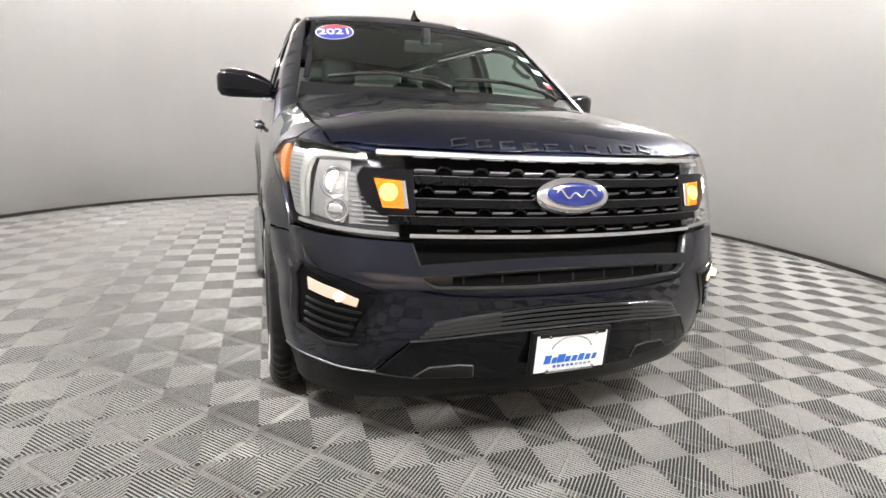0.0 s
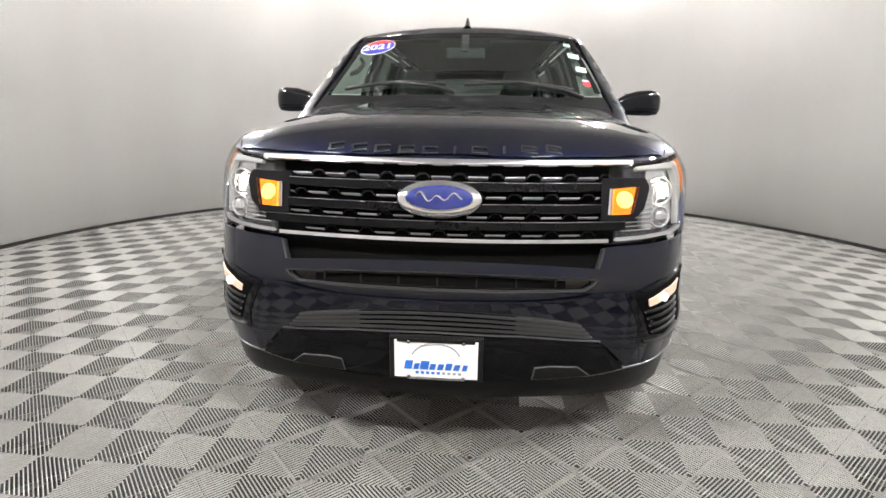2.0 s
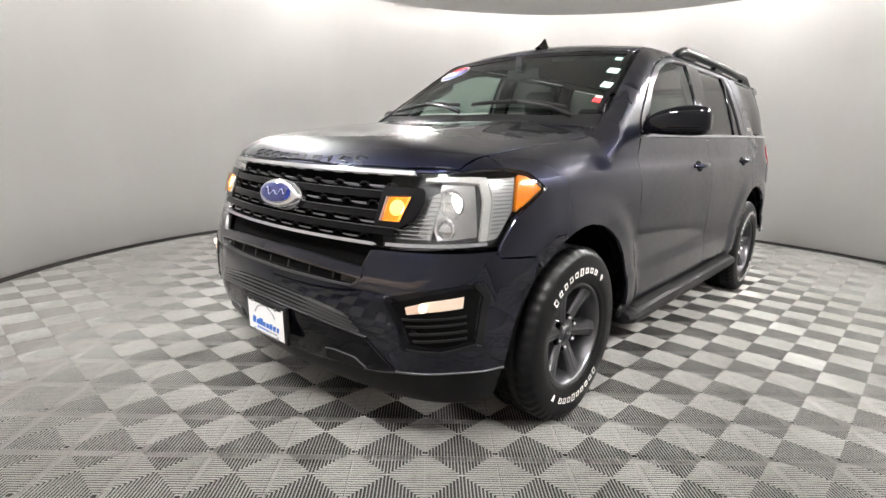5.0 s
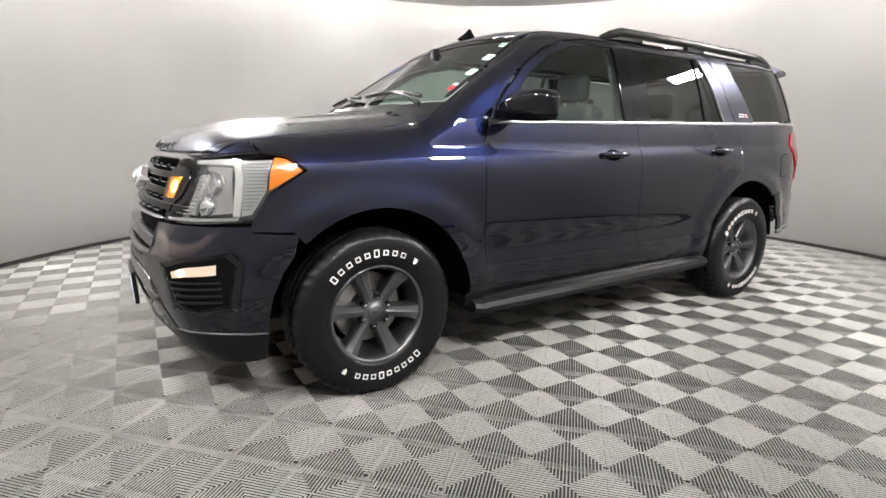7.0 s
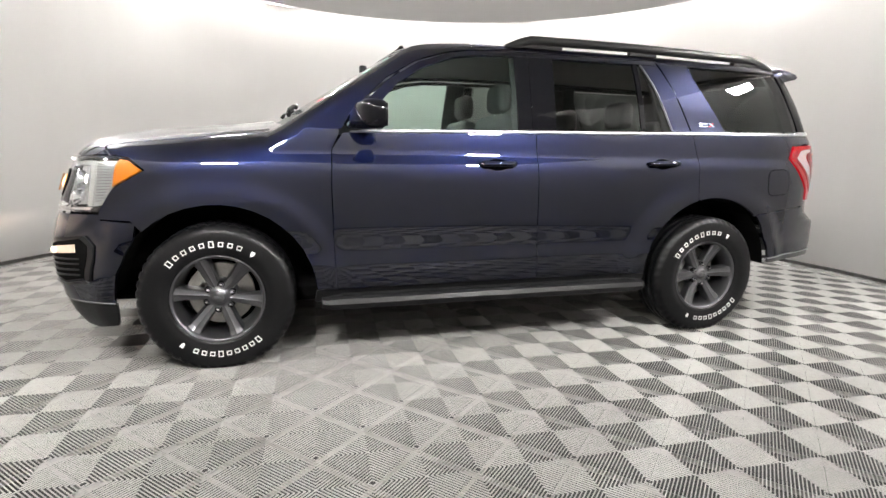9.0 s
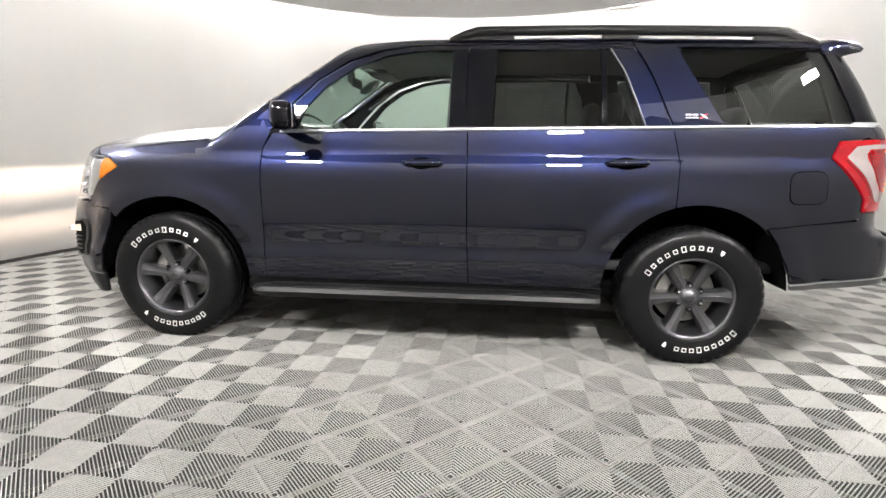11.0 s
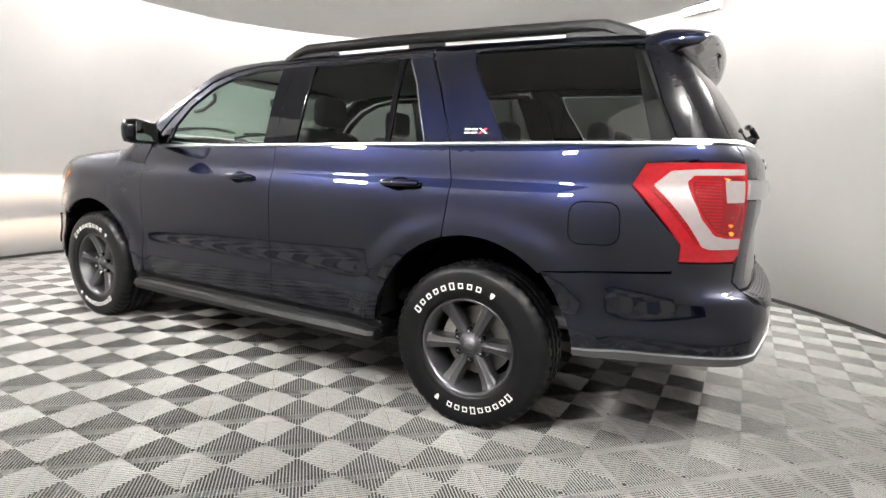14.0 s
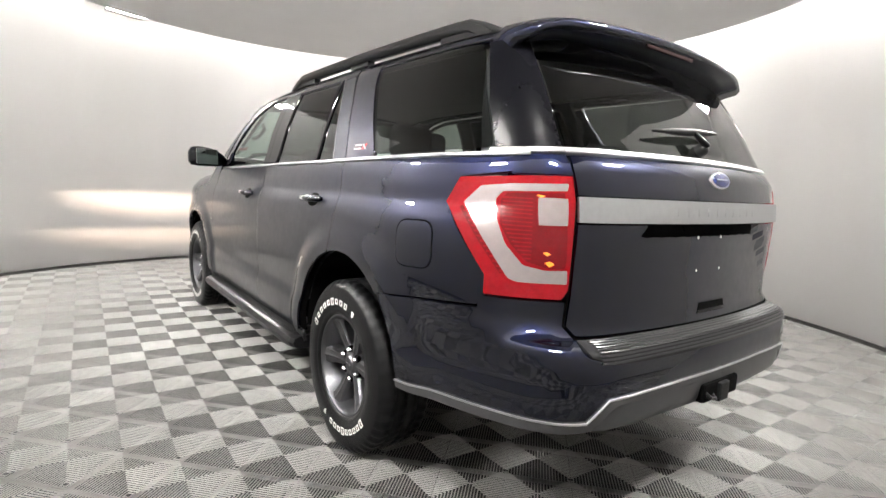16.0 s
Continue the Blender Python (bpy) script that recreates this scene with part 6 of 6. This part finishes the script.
# ---------------------------------------------------------------- cabin
def cabin():
    part("cabin_floor", box_bm(3.5, 1.55, 0.06, (-0.75, 0, 0.52), 0.02), CABIN, car)
    # dashboard
    bm = bmesh.new()
    prism_bm([(1.10, 1.10), (1.10, 1.325), (0.95, 1.345), (0.74, 1.325), (0.66, 1.26), (0.70, 1.10), (0.72, 0.75), (1.0, 0.7)], 1.62, lambda x, z, d: (x, d - 0.81, z), bm)
    bmesh.ops.bevel(bm, geom=bm.edges[:], offset=0.02, segments=2, affect="EDGES")
    part("dashboard", bm, CABIN, car)
    part("centre_console", box_bm(1.0, 0.32, 0.40, (0.25, 0, 0.76), 0.05), CABIN, car)
    part("screen_display", box_bm(0.02, 0.24, 0.15, (0.665, 0, 1.22), 0.006), BLACK_GLOSS, car)
    for s in (1, -1):
        part("door_lining", box_bm(1.05, 0.05, 0.75, (0.32, s * 0.86, 0.92), 0.02), CABIN, car)
        part("door_lining", box_bm(0.64, 0.05, 0.75, (-0.65, s * 0.86, 0.92), 0.02), CABIN, car)
        part("door_lining", box_bm(0.46, 0.05, 0.34, (-1.18, s * 0.86, 1.13), 0.02), CABIN, car)
        part("side_lining", box_bm(0.95, 0.05, 0.35, (-1.95, s * 0.82, 1.145), 0.02), CABIN, car)
        # front pillar grab handle
        part("grab_handle", tube_bm([(0.70, s * 0.735, 1.545), (0.66, s * 0.70, 1.56), (0.56, s * 0.68, 1.62), (0.53, s * 0.705, 1.655)], 0.014, 8), CABIN, car, smooth=True)
    # steering wheel
    bm = bmesh.new()
    ring = [(0.56 + 0.185 * math.sin(t) * 0.42, 0.40 + 0.185 * math.cos(t), 1.20 + 0.185 * math.sin(t) * 0.90) for t in np.linspace(0, 2 * math.pi, 29)]
    tube_bm(ring, 0.015, 8, bm)
    tube_bm([(0.56, 0.23, 1.20), (0.585, 0.40, 1.19), (0.56, 0.57, 1.20)], [0.014, 0.045, 0.014], 8, bm)
    tube_bm([(0.585, 0.40, 1.19), (0.72, 0.40, 1.13)], 0.035, 8, bm)
    part("steering_wheel", bm, CABIN, car, "dark steering wheel", True)
    # seats
    def seat(x, y, w, back, rest=True, tall=0.66):
        base = box_bm(0.50, w, 0.18, (x + 0.20, y, 0.78), 0.05, 3)
        st = part("seat", base, SEAT, car, "dark grey cloth seat")
        bk = box_bm(0.15, w * 0.96, tall, (0, 0, tall / 2), 0.055, 3)
        bmesh.ops.transform(bk, matrix=Matrix.Translation((x - 0.04, y, 0.80)) @ Matrix.Rotation(math.radians(-back), 4, "Y"), verts=bk.verts)
        part("seat_back", bk, SEAT, st, smooth=True)
        if rest:
            top = Matrix.Rotation(math.radians(-back), 4, "Y") @ Vector((0, 0, tall))
            hx, hz = x - 0.04 + top.x, 0.80 + top.z
            k = 1 if w < 0.7 else 2
            for i in range(k):
                yy = y if k == 1 else y + (i - 0.5) * w * 0.5
                part("headrest", box_bm(0.11, 0.26, 0.19, (hx + 0.0, yy, hz + 0.12), 0.05, 3), SEAT, st, smooth=True)
                for d in (-0.06, 0.06):
                    part("headrest_post", tube_bm([(hx, yy + d, hz - 0.05), (hx, yy + d, hz + 0.06)], 0.007, 6), CHROME, st)
    for y in (0.40, -0.40):
        seat(0.0, y, 0.54, 16)
        seat(-0.95, y, 0.56, 18, tall=0.58)
    seat(-1.75, 0, 1.15, 20, tall=0.50)
    # mirror and visors, roof lining
    part("rear_view_mirror", box_bm(0.03, 0.25, 0.07, (0.62, 0, 1.68), 0.015), CABIN, car, "interior mirror")
    part("mirror_stem", box_bm(0.05, 0.05, 0.10, (0.66, 0, 1.735), 0.01), CABIN, car)
    for y in (0.36, -0.36):
        part("sun_visor", box_bm(0.16, 0.40, 0.02, (0.46, y, 1.765), 0.008), HEADLINER, car)
    lin = [(0.45, 0.62), (0.47, 0.0), (0.45, -0.62), (-2.2, -0.60), (-2.25, 0.0), (-2.2, 0.60)]
    panel("roof_lining", "top", lin, HEADLINER, car, out=-0.045, th=0.004, step=0.15)
    # inner pillars
    for s in (1, -1):
        for xa, za, xb, zb, w in ((-0.22, 1.30, -0.24, 1.80, 0.16), (-1.32, 1.30, -1.20, 1.80, 0.18), (-2.36, 1.34, -2.22, 1.80, 0.12)):
            poly = [(xa - w / 2, za), (xa + w / 2, za), (xb + w / 2, zb), (xb - w / 2, zb)]
            panel("inner_pillar", "side", poly, CABIN, car, out=-0.045, th=0.02, step=0.1, sgn=s)


cabin()

# headlamp and fog beams: point-like sources behind a shade that cuts the beam level
for s in (1, -1):
    for y, z, reach, energy, wide, tall, tint, name in ((0.802, 1.034, -0.008, BEAM, 78, 0.26, (1.0, 0.74, 0.56), "headlamp_beam"), (0.79, 0.668, 0.034, FOG, 100, 0.16, (1.0, 0.74, 0.55), "fog_beam")):
        p, n = at_front(y, z, reach)
        p.y *= s
        p = car.matrix_basis @ p
        lamp = bpy.data.lights.new(name, "SPOT")
        lamp.energy, lamp.spot_size, lamp.spot_blend, lamp.shadow_soft_size, lamp.color = energy, radians(wide), 0.9, 0.0001, tint
        ob = new(name, lamp)
        drop = 0.03 if z > 1 else 0.09
        ob.matrix_world = look(p, p + Vector((1, 0.06 * s, -drop))) @ Matrix.Diagonal((1, tall, 1, 1))
        q = level @ p
        part("beam_shade", box_bm(0.0004, 0.014, 0.004, (q.x + 0.004, q.y, q.z + 0.002 - drop * 0.004)), DARK, car)

# ---------------------------------------------------------------- floor of ribbed tiles
TILE, GX, GY, GTURN = 0.40, 0.2355, 0.0, -1.7
RINGS = 11


def floor_base():
    m, nt, b = nodes_of("dark_underfloor")
    b.inputs["Base Color"].default_value = (0.012, 0.012, 0.013, 1)
    b.inputs["Roughness"].default_value = 0.9
    bm = revolve_bm([(0.001, 0), (room_r + 0.12, 0), (room_r + 0.12, -0.1), (0.001, -0.1)], 96, "z")
    ob = part("floor", bm, m)
    ob.location = (room_x, 0, -0.044)
    return tagged(ob, "light grey ribbed plastic tile floor in a checker of rib directions", "floor", kind="structure")


def tile_plastic():
    m, nt, b = nodes_of("light_grey_tile_plastic")
    L = nt.links.new
    info = nt.nodes.new("ShaderNodeObjectInfo")
    geo = nt.nodes.new("ShaderNodeNewGeometry")
    n = nt.nodes.new("ShaderNodeTexNoise")
    n.inputs["Scale"].default_value, n.inputs["Detail"].default_value = 1.3, 5
    L(geo.outputs["Position"], n.inputs["Vector"])
    n2 = nt.nodes.new("ShaderNodeTexNoise")
    n2.inputs["Scale"].default_value, n2.inputs["Detail"].default_value = 35, 4
    L(geo.outputs["Position"], n2.inputs["Vector"])
    a = nt.nodes.new("ShaderNodeMath")
    a.operation = "MULTIPLY_ADD"
    a.inputs[1].default_value, a.inputs[2].default_value = 0.5, 0.0
    L(n.outputs["Fac"], a.inputs[0])
    a2 = nt.nodes.new("ShaderNodeMath")
    a2.operation = "MULTIPLY_ADD"
    a2.inputs[1].default_value = 0.5
    L(n2.outputs["Fac"], a2.inputs[0])
    L(a.outputs[0], a2.inputs[2])
    ramp = nt.nodes.new("ShaderNodeValToRGB")
    ramp.color_ramp.elements[0].position, ramp.color_ramp.elements[0].color = 0.3, (0.22, 0.215, 0.205, 1)
    ramp.color_ramp.elements[1].position, ramp.color_ramp.elements[1].color = 0.7, (0.28, 0.276, 0.266, 1)
    L(a2.outputs[0], ramp.inputs[0])
    mr = nt.nodes.new("ShaderNodeMapRange")
    mr.inputs[3].default_value, mr.inputs[4].default_value = 0.95, 1.04
    L(info.outputs["Random"], mr.inputs[0])
    mul = nt.nodes.new("ShaderNodeVectorMath")
    mul.operation = "SCALE"
    L(ramp.outputs[0], mul.inputs[0])
    L(mr.outputs[0], mul.inputs["Scale"])
    L(mul.outputs[0], b.inputs["Base Color"])
    b.inputs["Roughness"].default_value = 0.25
    return m


def tile_mesh():
    """One square tile: concentric slanting ribs round its centre and round its corners, on thin cross walls."""
    vs, fs = [], []
    half = TILE / 2
    q = half / math.sqrt(2)
    pitch, wide, deep, cap, slot = q / RINGS, q / RINGS * 0.40, 0.040, 0.0040, 0.0008
    crown = ((-0.5, -cap), (-0.40, -0.0016), (-0.18, -0.0003), (0.0, 0.0), (0.18, -0.0003), (0.40, -0.0016), (0.5, -cap))

    def bar(cx, cy, turn, mid, part_of=(0, 7)):
        """Both halves of a rib with a rounded top, split by a thin slot."""
        u = Vector((math.cos(turn), math.sin(turn)))
        v = Vector((-u.y, u.x))
        for sg in (-1, 1):
            k = len(vs)
            rows = crown[part_of[0]:part_of[1]]
            for f, z in rows:
                r = mid + f * wide
                for e in (slot, max(r, slot)):
                    p = Vector((cx, cy)) + u * r + v * sg * e
                    vs.append((p.x, p.y, z))
            for i in range(len(rows) - 1):
                fs.append((k + 2 * i, k + 2 * i + 1, k + 2 * i + 3, k + 2 * i + 2))

    for cx, cy, turns in [(0, 0, (45, 135, 225, 315))] + [(sx * half, sy * half, (math.degrees(math.atan2(-sy, -sx)),)) for sx in (-1, 1) for sy in (-1, 1)]:
        for turn in turns:
            for i in range(1, RINGS):
                bar(cx, cy, math.radians(turn), i * pitch)
            bar(cx, cy, math.radians(turn), q, (0, 4))
    # cross bars between the rib centres
    for turn in (45, 135):
        u = Vector((math.cos(math.radians(turn)), math.sin(math.radians(turn))))
        v = Vector((-u.y, u.x)) * 0.0009
        k = len(vs)
        for p in (-u * half * 1.4142 - v, -u * half * 1.4142 + v, u * half * 1.4142 + v, u * half * 1.4142 - v):
            vs.append((p.x, p.y, -0.0180))
        for p in (-u * half * 1.4142 - v, -u * half * 1.4142 + v, u * half * 1.4142 + v, u * half * 1.4142 - v):
            vs.append((p.x, p.y, -deep))
        fs += [(k, k + 1, k + 2, k + 3), (k + 1, k + 5, k + 6, k + 2), (k, k + 3, k + 7, k + 4)]
    return vs, fs


def floor_tiles(parent):
    vs, fs = tile_mesh()
    me = bpy.data.meshes.new("floor_tile")
    me.from_pydata(vs, [], fs)
    bmf = bmesh.new()
    bmf.from_mesh(me)
    for f in bmf.faces:
        f.normal_update()
        f.smooth = len(f.verts) == 4
        if f.normal.z < -0.02:
            f.normal_flip()
    bmf.to_mesh(me)
    bmf.free()
    plastic = tile_plastic()
    me.materials.append(plastic)
    turn = pose(0, 0, 0, 0, 0, GTURN)
    spots = []
    for i in range(-13, 14):
        for j in range(-13, 14):
            p = turn @ Vector((GX + TILE * i, GY + TILE * j, 0))
            d = math.hypot(max(0, abs(p.x - room_x) - 0.2), max(0, abs(p.y) - 0.2))
            if d < room_r - 0.01:
                spots.append((abs(p.y - 1.2) * 0.8 + max(0, -p.y) * 2, p.x, p.y))
    spots.sort()
    for _, x, y in spots[:300]:
        ob = new("floor_tile", me)
        ob.matrix_basis = pose(x, y, 0, 0, 0, GTURN)
        ob.parent = parent
        ob.matrix_parent_inverse = parent.matrix_basis.inverted()
    fs = [tuple(p.vertices) for p in me.polygons]
    co, faces = [], []
    base = np.array(vs) @ np.array(turn.to_3x3()).T
    for _, x, y in spots[300:]:
        k = len(co)
        co += (base + np.array([x, y, 0])).tolist()
        faces += [tuple(k + a for a in f) for f in fs]
    rest = bpy.data.meshes.new("floor_tiles_far")
    rest.from_pydata(co, [], faces)
    rest.materials.append(plastic)
    for p in rest.polygons:
        p.use_smooth = True
    ob = new("floor_tiles_far", rest)
    ob.parent = parent
    ob.matrix_parent_inverse = parent.matrix_basis.inverted()
    tagged(ob, "ribbed grey floor tiles along the far edge", kind="stuff")


floor_tiles(floor_base())
